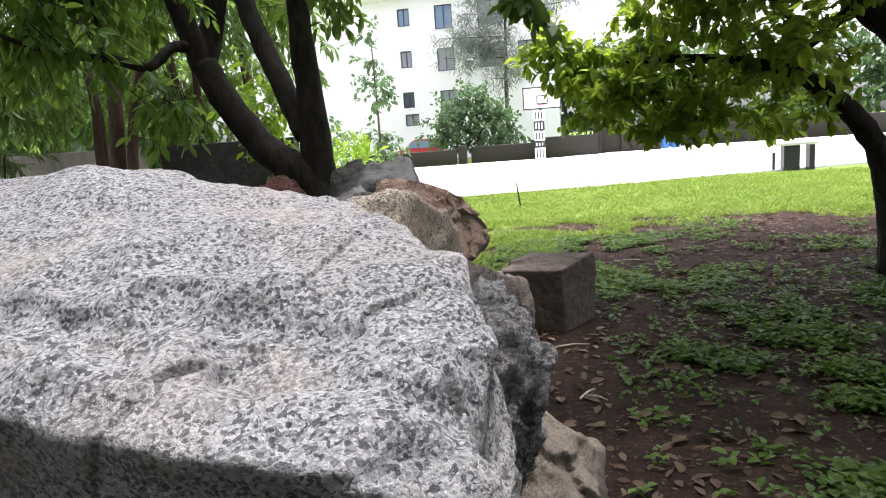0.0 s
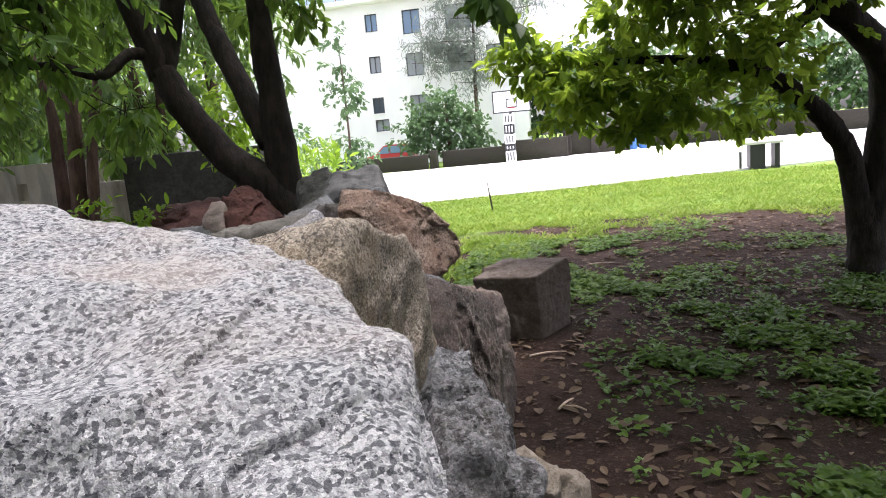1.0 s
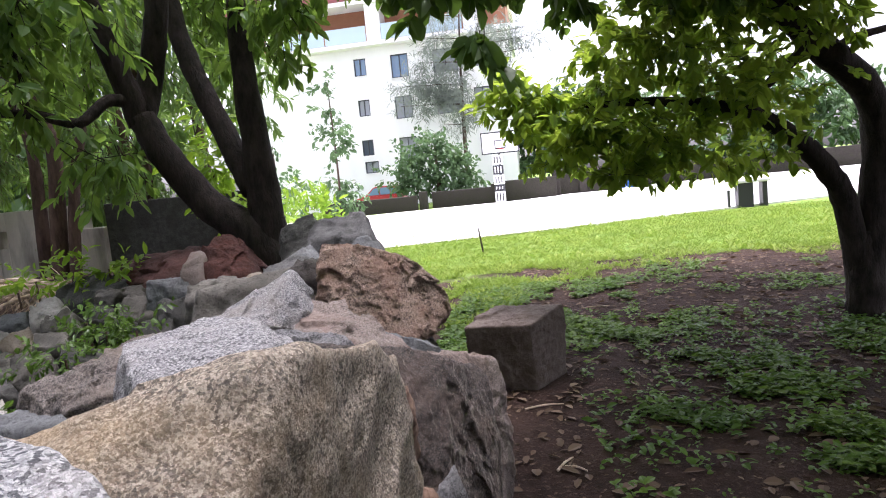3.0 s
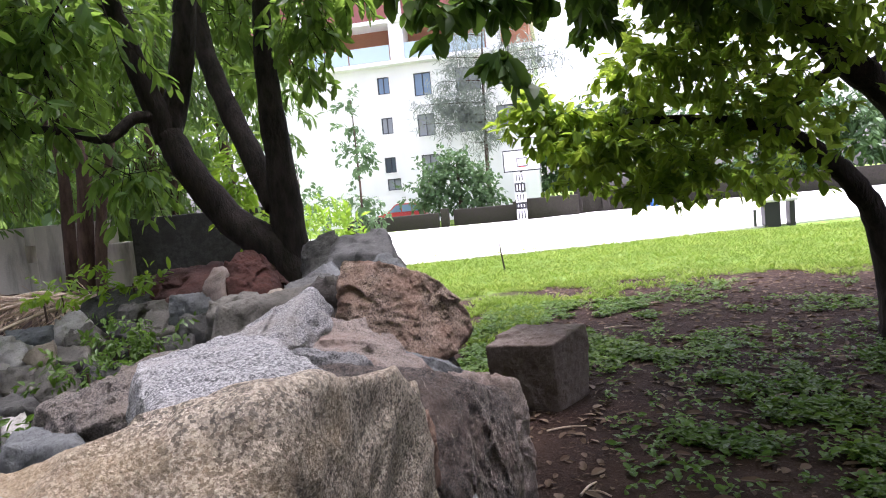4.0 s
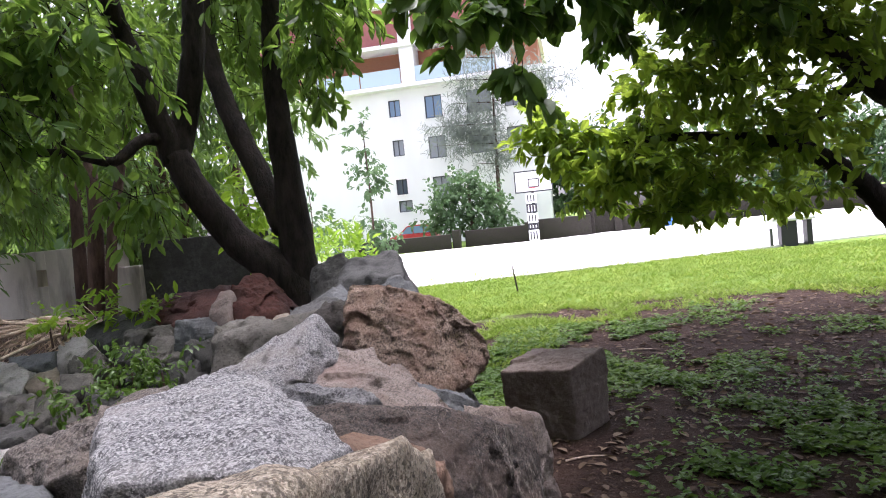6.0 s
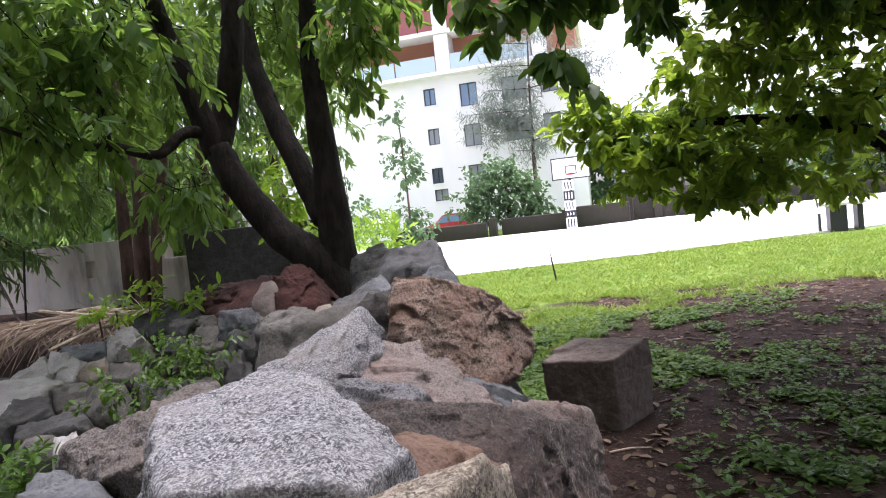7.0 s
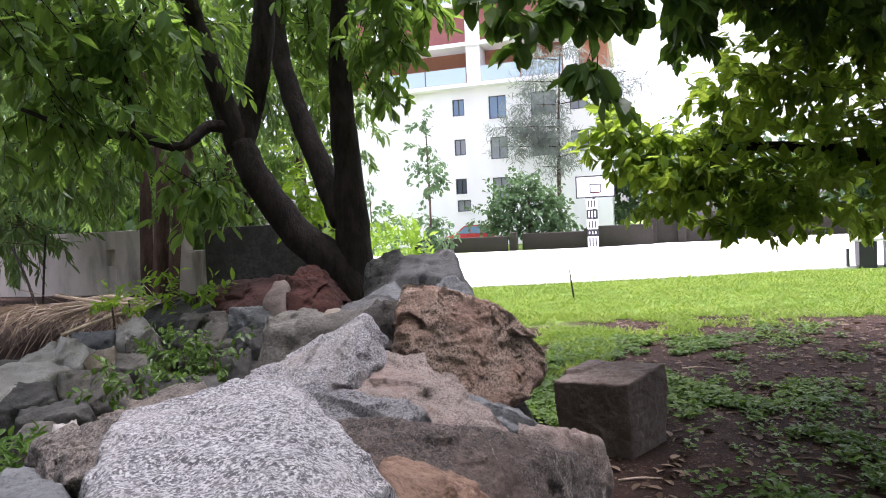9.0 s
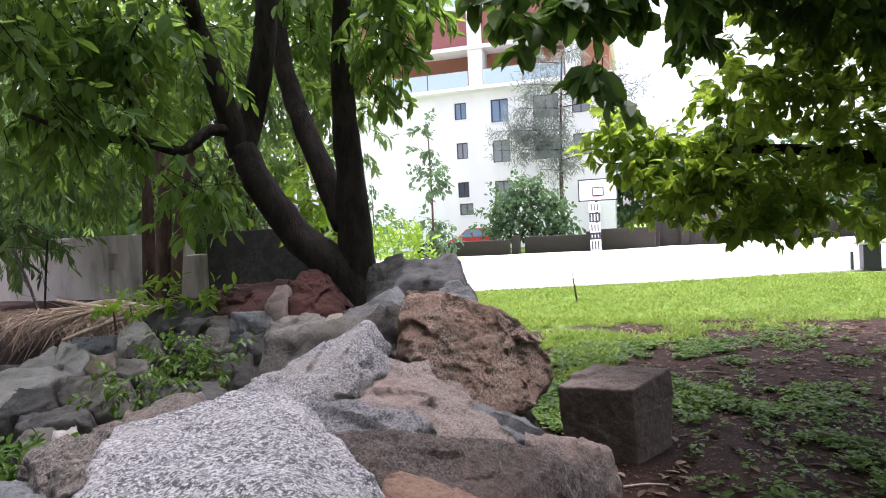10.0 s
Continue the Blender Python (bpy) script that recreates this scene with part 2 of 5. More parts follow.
DARK_FRAME = Mat("dark_window_frame", 0.5, 0.4).color((0.05, 0.055, 0.065)).m
GLASS_BLUE = Mat("blue_window_glass", 0.08, 0.6).color((0.16, 0.25, 0.38)).m
GLASS_GREY = Mat("grey_window_glass", 0.08, 0.6).color((0.28, 0.30, 0.33)).m
GLASS_DARK = Mat("dark_window_glass", 0.08, 0.6).color((0.05, 0.07, 0.09)).m
RAIL_GLASS = Mat("balcony_glass", 0.08, 0.6).color((0.45, 0.58, 0.66)).m
wd = Mat("balcony_timber", 0.7, 0.3)
TIMBER = wd.color(wd.mix(wd.noise(3, 4, 0.6, (1, 1, 6)), (0.30, 0.13, 0.075), (0.42, 0.20, 0.12))).m
wd = Mat("red_brick_panel", 0.8, 0.3)
RED_PANEL = wd.color(wd.mix(wd.noise(4, 4), (0.27, 0.10, 0.095), (0.34, 0.14, 0.13))).m
CAR_RED = Mat("red_car_paint", 0.3, 0.5).color((0.40, 0.035, 0.04)).m
BLUE_PLASTIC = Mat("blue_plastic", 0.45, 0.4).color((0.05, 0.16, 0.42)).m
RUBBER = Mat("rubber", 0.8, 0.2).color((0.03, 0.03, 0.03)).m
STRAW = plain_stone("dry_palm_straw", (0.44, 0.33, 0.24), (0.66, 0.55, 0.44), (0.28, 0.19, 0.13), 40, 0.002)
RUST_METAL = Mat("painted_metal", 0.5, 0.4, 0.3).color((0.06, 0.065, 0.06)).m


# ---- building helpers ----
def mesh_object(name, verts, faces, material, smooth=False):
    me = bpy.data.meshes.new(name)
    me.from_pydata(verts, [], faces)
    me.materials.append(material)
    if smooth:
        me.shade_smooth()
    me.update()
    return new(name, me)


def part(name, bm, material, parent=None, label="", smooth=False):
    me = bpy.data.meshes.new(name)
    bm.to_mesh(me)
    bm.free()
    me.materials.append(material)
    if smooth:
        me.shade_smooth()
    ob = new(name, me)
    if parent:
        ob.parent = parent
    return tagged(ob, label) if label else ob


def box(x0, x1, y0, y1, z0, z1, bevel=0.0):
    bm = bmesh.new()
    m = Matrix.Translation(((x0 + x1) / 2, (y0 + y1) / 2, (z0 + z1) / 2)) @ Matrix.Diagonal((x1 - x0, y1 - y0, z1 - z0, 1))
    bmesh.ops.create_cube(bm, size=1, matrix=m)
    if bevel:
        bmesh.ops.bevel(bm, geom=bm.edges[:], offset=bevel, segments=2, affect="EDGES", profile=0.5)
    return bm


def tube(rows, sides=12, wob=0.0, seed=0.0):
    """A tapered limb through rows of (x, y, z, radius), rounded between them."""
    pts = [Vector(r[:3]) for r in rows]
    fine = []
    for i in range(len(rows) - 1):
        p0, p1, p2, p3 = (pts[max(i - 1, 0)], pts[i], pts[i + 1], pts[min(i + 2, len(rows) - 1)])
        for k in range(6):
            t = k / 6
            p = 0.5 * ((2 * p1) + (p2 - p0) * t + (2 * p0 - 5 * p1 + 4 * p2 - p3) * t * t + (3 * p1 - p0 - 3 * p2 + p3) * t ** 3)
            fine.append((p, rows[i][3] * (1 - t) + rows[i + 1][3] * t))
    fine.append((pts[-1], rows[-1][3]))
    bm = bmesh.new()
    rings = []
    for i, (p, r) in enumerate(fine):
        way = (fine[min(i + 1, len(fine) - 1)][0] - fine[max(i - 1, 0)][0]).normalized()
        side = way.cross(Vector((0, 1, 0.1))).normalized()
        up = side.cross(way)
        ring = []
        for k in range(sides):
            a = 2 * math.pi * k / sides
            d = side * math.cos(a) + up * math.sin(a)
            q = p + d * r
            if wob:
                q = q + d * r * wob * noise.noise(q * (0.9 / max(r, 0.02)) + Vector((seed, 0, 0)))
            ring.append(bm.verts.new(q))
        rings.append(ring)
    for a, b in zip(rings, rings[1:]):
        for k in range(sides):
            bm.faces.new((a[k], a[(k + 1) % sides], b[(k + 1) % sides], b[k]))
    bm.faces.new(rings[0][::-1])
    bm.faces.new(rings[-1])
    return bm


SPHERES = {}


def sphere_dirs(sub):
    if sub not in SPHERES:
        bm = bmesh.new()
        bmesh.ops.create_icosphere(bm, subdivisions=sub, radius=1)
        SPHERES[sub] = (np.array([v.co for v in bm.verts]), [[v.index for v in f.verts] for f in bm.faces])
        bm.free()
    return SPHERES[sub]


STONE_COUNT = [0]


def facet(q, f):
    """Height of a surface of flat chips, each tilted its own way, f chips a metre."""
    x = q * f
    near = noise.voronoi(x)[1]
    return max(noise.noise_vector(near[k] * 7.3).dot(x - near[k]) for k in range(4)) / f * 0.5 - 0.075 / f


def stone(name, material, sub, rough, label, corners, sharp=150.0, category="rock", group="stones of the dry wall", scoops=(), grooves=(), face=None, chips=1.0):
    """A stone with the given corners: broken sides with chipped facets, surface roughened at three scales.
    grooves: hollows along a line, from, to, radius, depth. face: the material of the sides turned to +x."""
    STONE_COUNT[0] += 1
    seed = Vector((STONE_COUNT[0] * 3.7, STONE_COUNT[0] * 1.3, 0))
    bm = bmesh.new()
    for p in corners:
        bm.verts.new(p)
    bmesh.ops.convex_hull(bm, input=bm.verts[:])
    vol = np.array([v.co for v in bm.verts if v.link_faces])
    centre = (vol.min(0) + vol.max(0)) / 2
    planes = []
    for f in bm.faces:
        f.normal_update()
        n = np.array(f.normal)
        h = max(float(n @ (np.array(v.co) - centre)) for v in f.verts)
        if h < 0:
            n, h = -n, -h
        if h > 1e-3 and f.calc_area() > 1e-6 and not any(float(n @ m) > 0.9985 for m, _ in planes):
            planes.append((n, h))
    bm.free()
    dirs, faces = sphere_dirs(sub)
    total = np.zeros(len(dirs))
    for n, h in planes:
        total += np.maximum(dirs @ n / h, 0.0) ** sharp
    pts = dirs * (total ** (-1.0 / sharp))[:, None]
    size = float(np.linalg.norm(vol.max(0) - vol.min(0)))
    out = []
    for p, d in zip(pts, dirs):
        q = Vector(p) + seed
        k = noise.noise(q * (5.0 / size)) * 0.9 + noise.noise(q * (13.0 / size)) * 0.8
        k -= (noise.turbulence(q * (9.0 / size), 4, True) - 0.7) * 0.9
        fine = (0.6 - noise.turbulence(q * 13.0, 3, True)) * 0.009 + noise.noise(q * 42.0) * 0.0036 + noise.noise(q * 100.0) * 0.0015 if sub > 4 else noise.noise(q * 30.0) * 0.003
        chip = facet(q, 5.0 / size) * 0.9
        if sub > 4:
            chip += facet(q, 15.0 / size) * 0.6
        v = Vector(p) + Vector(d) * (k * rough * 0.8 + fine + chip * chips)
        for g0, g1, r, depth in grooves:
            at = v + Vector(centre)
            along = Vector(g1) - Vector(g0)
            f = min(max((at - Vector(g0)).dot(along) / along.length_squared, 0.0), 1.0)
            w = (at - Vector(g0) - along * f).length / (r * (0.85 + 0.4 * noise.noise(at * 60)))
            if w < 1:
                v -= Vector(d) * depth * (1 - w * w) ** 1.1
        for (sx, sy, sz), r, depth in scoops:
            w = ((v.x + centre[0] - sx) / r[0]) ** 2 + ((v.y + centre[1] - sy) / r[1]) ** 2 + ((v.z + centre[2] - sz) / r[2]) ** 2
            if w < 1:
                v -= Vector(d) * depth * (1 - w) ** 0.7
        out.append(v)
    ob = mesh_object(name, out, faces, material, smooth=True)
    ob.location = centre
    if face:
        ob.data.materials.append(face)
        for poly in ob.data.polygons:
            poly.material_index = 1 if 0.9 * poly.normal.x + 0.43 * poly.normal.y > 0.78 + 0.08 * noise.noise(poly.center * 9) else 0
    return tagged(ob, label, category, group)


def leaf_mesh(name, bases, ways, ups, lengths, widths, material, fold=0.18, droop=0.15):
    """Many leaves in one mesh: each has two halves folded along its rib and a bent tip."""
    b, w = np.asarray(bases), np.asarray(ways)
    w = w / np.maximum(np.linalg.norm(w, axis=1, keepdims=True), 1e-6)
    s = np.cross(w, np.asarray(ups))
    s = s / np.maximum(np.linalg.norm(s, axis=1, keepdims=True), 1e-6)
    u = np.cross(s, w)
    ln, wd_ = np.asarray(lengths)[:, None], np.asarray(widths)[:, None]
    def at(along, side, lift, fall):
        return b + w * ln * along + s * wd_ * side + u * wd_ * lift - u * ln * droop * fall

    v = np.stack([b, at(0.22, 0.36, fold * 0.7, 0.03), at(0.58, 0.5, fold, 0.3), at(0.86, 0.26, fold * 0.5, 0.7), at(1.0, 0.0, 0.0, 1.0),
                  at(0.86, -0.26, fold * 0.5, 0.7), at(0.58, -0.5, fold, 0.3), at(0.22, -0.36, fold * 0.7, 0.03), at(0.5, 0.0, 0.0, 0.22)], 1).reshape(-1, 3)
    n = len(b)
    base = (np.arange(n) * 9)[:, None]
    f = np.concatenate([base + np.array((8, k, (k + 1) % 8)) for k in range(8)], 0)
    me = bpy.data.meshes.new(name)
    me.from_pydata(v.tolist(), [], f.tolist())
    me.materials.append(material)
    return new(name, me)


def crown(name, blobs, seed, material, length, width, per=9, hang=0.35, spread=1.0, parent=None, label="", twigs=None, kind="", density=1.0):
    """Leaves in sprays: each spray is a short twig inside one of the clumps, with leaves set along it."""
    rng = np.random.default_rng(seed)
    bases, ways, ups, lens, wids = [], [], [], [], []
    tw = []
    for x, y, z, rx, ry, rz, n in blobs:
        for _ in range(max(1, int(n * density) // per)):
            d = rng.normal(size=3)
            d /= np.linalg.norm(d)
            r = rng.random() ** 0.45 * (0.8 + 0.35 * math.sin(5 * d[0] + 3 * d[2] + seed))
            start = np.array((x, y, z)) + d * r * np.array((rx, ry, rz))
            run = d * 0.7 + rng.normal(size=3) * 0.5
            run[2] -= hang
            run /= np.linalg.norm(run)
            long = length * (1.2 + rng.random() * 1.3) * spread
            tw.append((start - run * long * 0.4, start + run * long))
            for k in range(per):
                f = (k + rng.random() * 0.6) / per
                p = start + run * long * f
                o = rng.normal(size=3)
                o -= run * (o @ run)
                o /= np.linalg.norm(o) + 1e-6
                w = run * 0.55 + o * 0.8
                w[2] -= hang * (0.6 + rng.random() * 0.8)
                bases.append(p)
                ways.append(w)
                ups.append(np.array((0, 0, 1.0)) + rng.normal(size=3) * 0.45)
                q = 0.65 + rng.random() * 0.6
                lens.append(length * q)
                wids.append(width * q * (0.8 + rng.random() * 0.4))
    ob = leaf_mesh(name, bases, ways, ups, lens, wids, material)
    if parent:
        ob.parent = parent
    if twigs:
        v, f = [], []
        for a, b in tw:
            i = len(v)
            r = length * 0.028
            for q, s in ((a, 1.0), (b, 0.5)):
                for k in range(3):
                    an = k * 2.094
                    v.append((q[0] + math.cos(an) * r * s, q[1] + math.sin(an) * r * s, q[2] + math.sin(an + 1) * r * s))
            for k in range(3):
                f.append((i + k, i + (k + 1) % 3, i + 3 + (k + 1) % 3, i + 3 + k))
        t = mesh_object("twig_sprays", v, f, twigs)
        tagged(t, "thin leaf-bearing twigs", kind="stuff")
        t.parent = parent
    if label:
        tagged(ob, label)
    return tagged(ob, kind=kind) if kind else ob


def tree(name, label, limbs, material, group="", slim=1.0):
    t = tagged(new(name), label, "tree", group)
    for i, (nm, rows, sides) in enumerate(limbs):
        part(nm, tube([(x, y, z, r * slim) for x, y, z, r in rows], sides, 0.16, i * 7.0), material, t, smooth=True)
    return t


# ---- ground, court ----
def ground_height(x, y):
    side = 0.5 + 0.5 * math.tanh((-1.9 - x - 0.36 * (y - 4.5)) * 2.0)
    back = 0.5 + 0.5 * math.tanh((y - 4.55) * 2.5)
    far = 0.5 - 0.5 * math.tanh((y - 12.5) * 0.4)
    z = 0.72 * side * back * far
    near = max(0.0, 1 - math.hypot(x, y) / 16)
    return z + near * (0.035 * noise.noise(Vector((x * 1.1, y * 1.1, 0))) + 0.015 * noise.noise(Vector((x * 4.3, y * 4.3, 3))))


def axis(lo, hi, step):
    inner = list(np.arange(lo, hi + 1e-6, step))
    reach = [1.5, 4, 8, 16, 40, 100, 300, 900]
    return [lo - r for r in reach[::-1]] + inner + [hi + r for r in reach]


gx, gy = axis(-11, 10, 0.14), axis(-4, 15.2, 0.14)
gv = [(x, y, ground_height(x, y)) for y in gy for x in gx]
gf = [(j * len(gx) + i, j * len(gx) + i + 1, (j + 1) * len(gx) + i + 1, (j + 1) * len(gx) + i) for j in range(len(gy) - 1) for i in range(len(gx) - 1)]
tagged(mesh_object("ground", gv, gf, SOIL, smooth=True), "bare brown soil under trees with turf beyond", "ground", kind="structure")

# the court is a thin slab, its near edge slanting away
cv = [(-30, 12.0), (-3.5, 15.2), (0.9, 16.7), (5.8, 18.9), (40, 33), (40, 47), (5, 43.2), (-1, 37.0), (-6.4, 35.4), (-9, 34.5), (-30, 33)]
bm = bmesh.new()
face = bm.faces.new([bm.verts.new((x, y, 0.0)) for x, y in cv])
up = bmesh.ops.extrude_face_region(bm, geom=[face])
for v in up["geom"]:
    if isinstance(v, bmesh.types.BMVert):
        v.co.z = 0.05
bmesh.ops.recalc_face_normals(bm, faces=bm.faces[:])
tagged(part("court_paving", bm, CONCRETE_PALE), "pale concrete sports court in full daylight", "paving", kind="structure")

# ---- the dry stone wall ----
stone("granite_rock", GRANITE_WHITE, 8, 0.006, "large pale grey speckled granite rock with chipped scoops", [
    (-0.407, 0.270, 1.394), (-0.245, 0.290, 1.411), (-0.108, 0.290, 1.389), (-0.033, 0.290, 1.379), (0.046, 0.250, 1.362), (0.098, 0.170, 1.350), (0.112, 0.130, 1.338), (0.125, 0.085, 1.321), (0.135, 0.030, 1.291), (0.134, 0.010, 1.269), (0.056, 0.130, 1.353), (-0.063, 0.120, 1.361), (-0.208, 0.100, 1.359), (-0.127, 0.030, 1.319), (0.036, 0.000, 1.317), (0.090, 0.000, 1.313), (0.112, 0.035, 1.326), (-0.406, 0.288, 1.390), (-0.250, 0.312, 1.407), (0.100, 0.159, 1.332), (0.122, 0.056, 1.280), (-0.385, 0.149, 0.900), (-0.385, 0.298, 0.900), (0.113, 0.149, 0.900), (0.113, 0.298, 0.900)], chips=0.18, scoops=[((0.03, 0.06, 1.346), (0.08, 0.05, 0.022), 0.008), ((0.125, 0.07, 1.30), (0.03, 0.04, 0.03), 0.010)], grooves=[
    ((-0.030, 0.080, 1.355), (0.032, 0.070, 1.356), 0.023, 0.0143), ((0.032, 0.070, 1.356), (0.082, 0.068, 1.347), 0.020, 0.0160),
    ((0.028, 0.055, 1.347), (0.066, 0.055, 1.340), 0.017, 0.0107), ((0.034, 0.045, 1.338), (0.046, 0.030, 1.296), 0.019, 0.0143),
    ((0.050, 0.045, 1.326), (0.100, 0.045, 1.316), 0.017, 0.0107), ((0.056, 0.040, 1.312), (0.095, 0.035, 1.298), 0.014, 0.0090),
    ((-0.06, 0.05, 1.333), (0.015, 0.045, 1.320), 0.020, 0.0107), ((-0.10, 0.07, 1.348), (-0.03, 0.06, 1.340), 0.017, 0.0090)])
stone("granite_rock", GRANITE_DARK, 7, 0.018, "small rough dark grey granite rock wedged in wall", [
    (0.101, 0.210, 1.320), (0.122, 0.200, 1.303), (0.141, 0.170, 1.284), (0.137, 0.160, 1.267), (0.122, 0.150, 1.250), (0.106, 0.140, 1.251), (0.111, 0.150, 1.298), (0.093, 0.267, 1.304), (0.115, 0.257, 1.286), (0.136, 0.226, 1.264), (0.039, 0.148, 1.120), (0.039, 0.260, 1.120), (0.063, 0.148, 1.120), (0.063, 0.260, 1.120)])
stone("granite_rock", STONE_BEIGE, 5, 0.01, "beige and grey fractured rock low in wall", [
    (0.020, 0.850, 0.927), (0.080, 0.950, 0.920), (0.169, 0.950, 0.846), (0.180, 0.900, 0.771), (0.057, 0.780, 0.766), (0.010, 0.800, 0.811), (-0.000, 1.029, 0.842), (0.164, 1.129, 0.761), (0.176, 1.072, 0.679), (-0.011, 0.969, 0.715), (0.017, 0.801, 0.720), (0.017, 1.112, 0.720), (0.173, 0.801, 0.720), (0.173, 1.112, 0.720)])
stone("granite_rock", GRANITE_TAN, 7, 0.006, "tan weathered granite rock with coarse grain", [
    (-0.228, 0.360, 1.313), (-0.152, 0.380, 1.338), (-0.064, 0.400, 1.361), (-0.015, 0.410, 1.371), (0.003, 0.500, 1.352), (0.000, 0.600, 1.327), (0.000, 0.660, 1.255), (-0.003, 0.680, 1.143), (-0.010, 0.660, 1.078), (-0.001, 0.420, 1.356), (-0.140, 0.330, 1.321), (-0.008, 0.340, 1.296), (0.008, 0.400, 1.246), (-0.275, 0.406, 1.290), (-0.049, 0.480, 1.350), (-0.024, 0.574, 1.332), (-0.020, 0.734, 1.233), (-0.219, 0.355, 0.900), (-0.219, 0.724, 0.900), (-0.001, 0.355, 0.900), (-0.001, 0.724, 0.900)], chips=0.3)
stone("granite_rock", GRANITE_GREY, 7, 0.004, "light grey fine-grained granite slab with flat top", [
    (-0.378, 0.820, 1.279), (-0.434, 0.900, 1.271), (-0.424, 0.950, 1.271), (-0.383, 1.000, 1.279), (-0.305, 1.000, 1.281), (-0.243, 0.950, 1.254), (-0.179, 0.900, 1.238), (-0.125, 0.840, 1.243), (-0.319, 0.740, 1.274), (-0.244, 0.660, 1.276), (-0.105, 0.680, 1.277), (-0.457, 0.935, 1.259), (-0.327, 1.042, 1.269), (-0.136, 0.719, 1.255), (-0.421, 0.683, 0.900), (-0.421, 1.019, 0.900), (-0.118, 0.683, 0.900), (-0.118, 1.019, 0.900)], chips=0.15)
stone("granite_rock", GRANITE_UMBER, 6, 0.01, "dark brown rock leaning under grey slab", [
    (-0.769, 1.100, 1.149), (-0.762, 1.150, 1.155), (-0.713, 1.200, 1.181), (-0.669, 1.250, 1.203), (-0.616, 1.250, 1.206), (-0.519, 1.100, 1.206), (-0.545, 1.000, 1.176), (-0.632, 1.000, 1.146), (-0.817, 1.150, 1.131), (-0.663, 1.312, 1.188), (-0.573, 1.160, 1.185), (-0.759, 1.019, 0.900), (-0.759, 1.293, 0.900), (-0.529, 1.019, 0.900), (-0.529, 1.293, 0.900)])
stone("granite_rock", STONE_SLATE, 5, 0.006, "flat blue-grey slab low beside wall", [
    (-0.754, 0.980, 1.131), (-0.785, 1.050, 1.127), (-0.737, 1.100, 1.120), (-0.669, 1.050, 1.126), (-0.575, 0.920, 1.155), (-0.886, 1.139, 1.087), (-0.684, 1.011, 1.106), (-0.777, 0.937, 0.900), (-0.777, 1.179, 0.900), (-0.583, 0.937, 0.900), (-0.583, 1.179, 0.900)])
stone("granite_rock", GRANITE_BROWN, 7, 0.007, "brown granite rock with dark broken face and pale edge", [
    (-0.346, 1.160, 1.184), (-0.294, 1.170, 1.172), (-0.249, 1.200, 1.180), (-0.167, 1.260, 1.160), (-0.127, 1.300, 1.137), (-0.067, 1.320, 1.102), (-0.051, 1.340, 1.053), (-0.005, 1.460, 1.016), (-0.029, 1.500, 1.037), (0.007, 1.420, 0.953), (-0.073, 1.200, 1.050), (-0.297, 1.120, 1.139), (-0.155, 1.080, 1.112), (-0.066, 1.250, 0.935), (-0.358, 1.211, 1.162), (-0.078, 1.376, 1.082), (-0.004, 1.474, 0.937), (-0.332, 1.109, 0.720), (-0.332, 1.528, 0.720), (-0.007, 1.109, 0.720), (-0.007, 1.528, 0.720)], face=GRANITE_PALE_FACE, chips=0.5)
stone("granite_rock", STONE_PINK, 6, 0.008, "pinkish beige rock with squared end", [
    (-0.164, 1.650, 1.042), (-0.100, 1.720, 1.018), (-0.033, 1.750, 0.987), (-0.013, 1.780, 0.957), (0.000, 1.760, 0.879), (-0.007, 1.700, 0.818), (-0.133, 1.600, 0.940), (-0.174, 1.744, 1.008), (-0.041, 1.845, 0.955), (-0.008, 1.852, 0.847), (-0.157, 1.616, 0.600), (-0.157, 1.858, 0.600), (-0.007, 1.616, 0.600), (-0.007, 1.858, 0.600)])
stone("granite_rock", GRANITE_DARK, 6, 0.006, "dark grey rock with flat top", [
    (-0.430, 1.240, 1.190), (-0.416, 1.320, 1.182), (-0.301, 1.340, 1.176), (-0.251, 1.280, 1.156), (-0.299, 1.200, 1.152), (-0.351, 1.160, 1.165), (-0.479, 1.341, 1.160), (-0.292, 1.388, 1.123), (-0.423, 1.177, 0.900), (-0.423, 1.431, 0.900), (-0.258, 1.177, 0.900), (-0.258, 1.431, 0.900)])
stone("granite_rock", STONE_PINK, 6, 0.006, "pinkish brown sloping granite slab", [
    (-0.487, 1.450, 1.157), (-0.437, 1.620, 1.176), (-0.380, 1.660, 1.173), (-0.295, 1.600, 1.150), (-0.164, 1.480, 1.081), (-0.291, 1.360, 1.109), (-0.350, 1.420, 1.147), (-0.512, 1.519, 1.138), (-0.459, 1.693, 1.159), (-0.189, 1.554, 1.061), (-0.474, 1.382, 0.900), (-0.474, 1.712, 0.900), (-0.177, 1.382, 0.900), (-0.177, 1.712, 0.900)])
stone("granite_rock", GRANITE_MID, 6, 0.006, "peaked light grey granite rock", [
    (-0.674, 1.400, 1.170), (-0.624, 1.520, 1.200), (-0.538, 1.600, 1.242), (-0.502, 1.640, 1.261), (-0.483, 1.660, 1.239), (-0.445, 1.620, 1.165), (-0.455, 1.420, 1.171), (-0.465, 1.280, 1.176), (-0.697, 1.447, 1.160), (-0.526, 1.694, 1.250), (-0.471, 1.674, 1.156), (-0.665, 1.306, 0.900), (-0.665, 1.689, 0.900), (-0.454, 1.306, 0.900), (-0.454, 1.689, 0.900)])
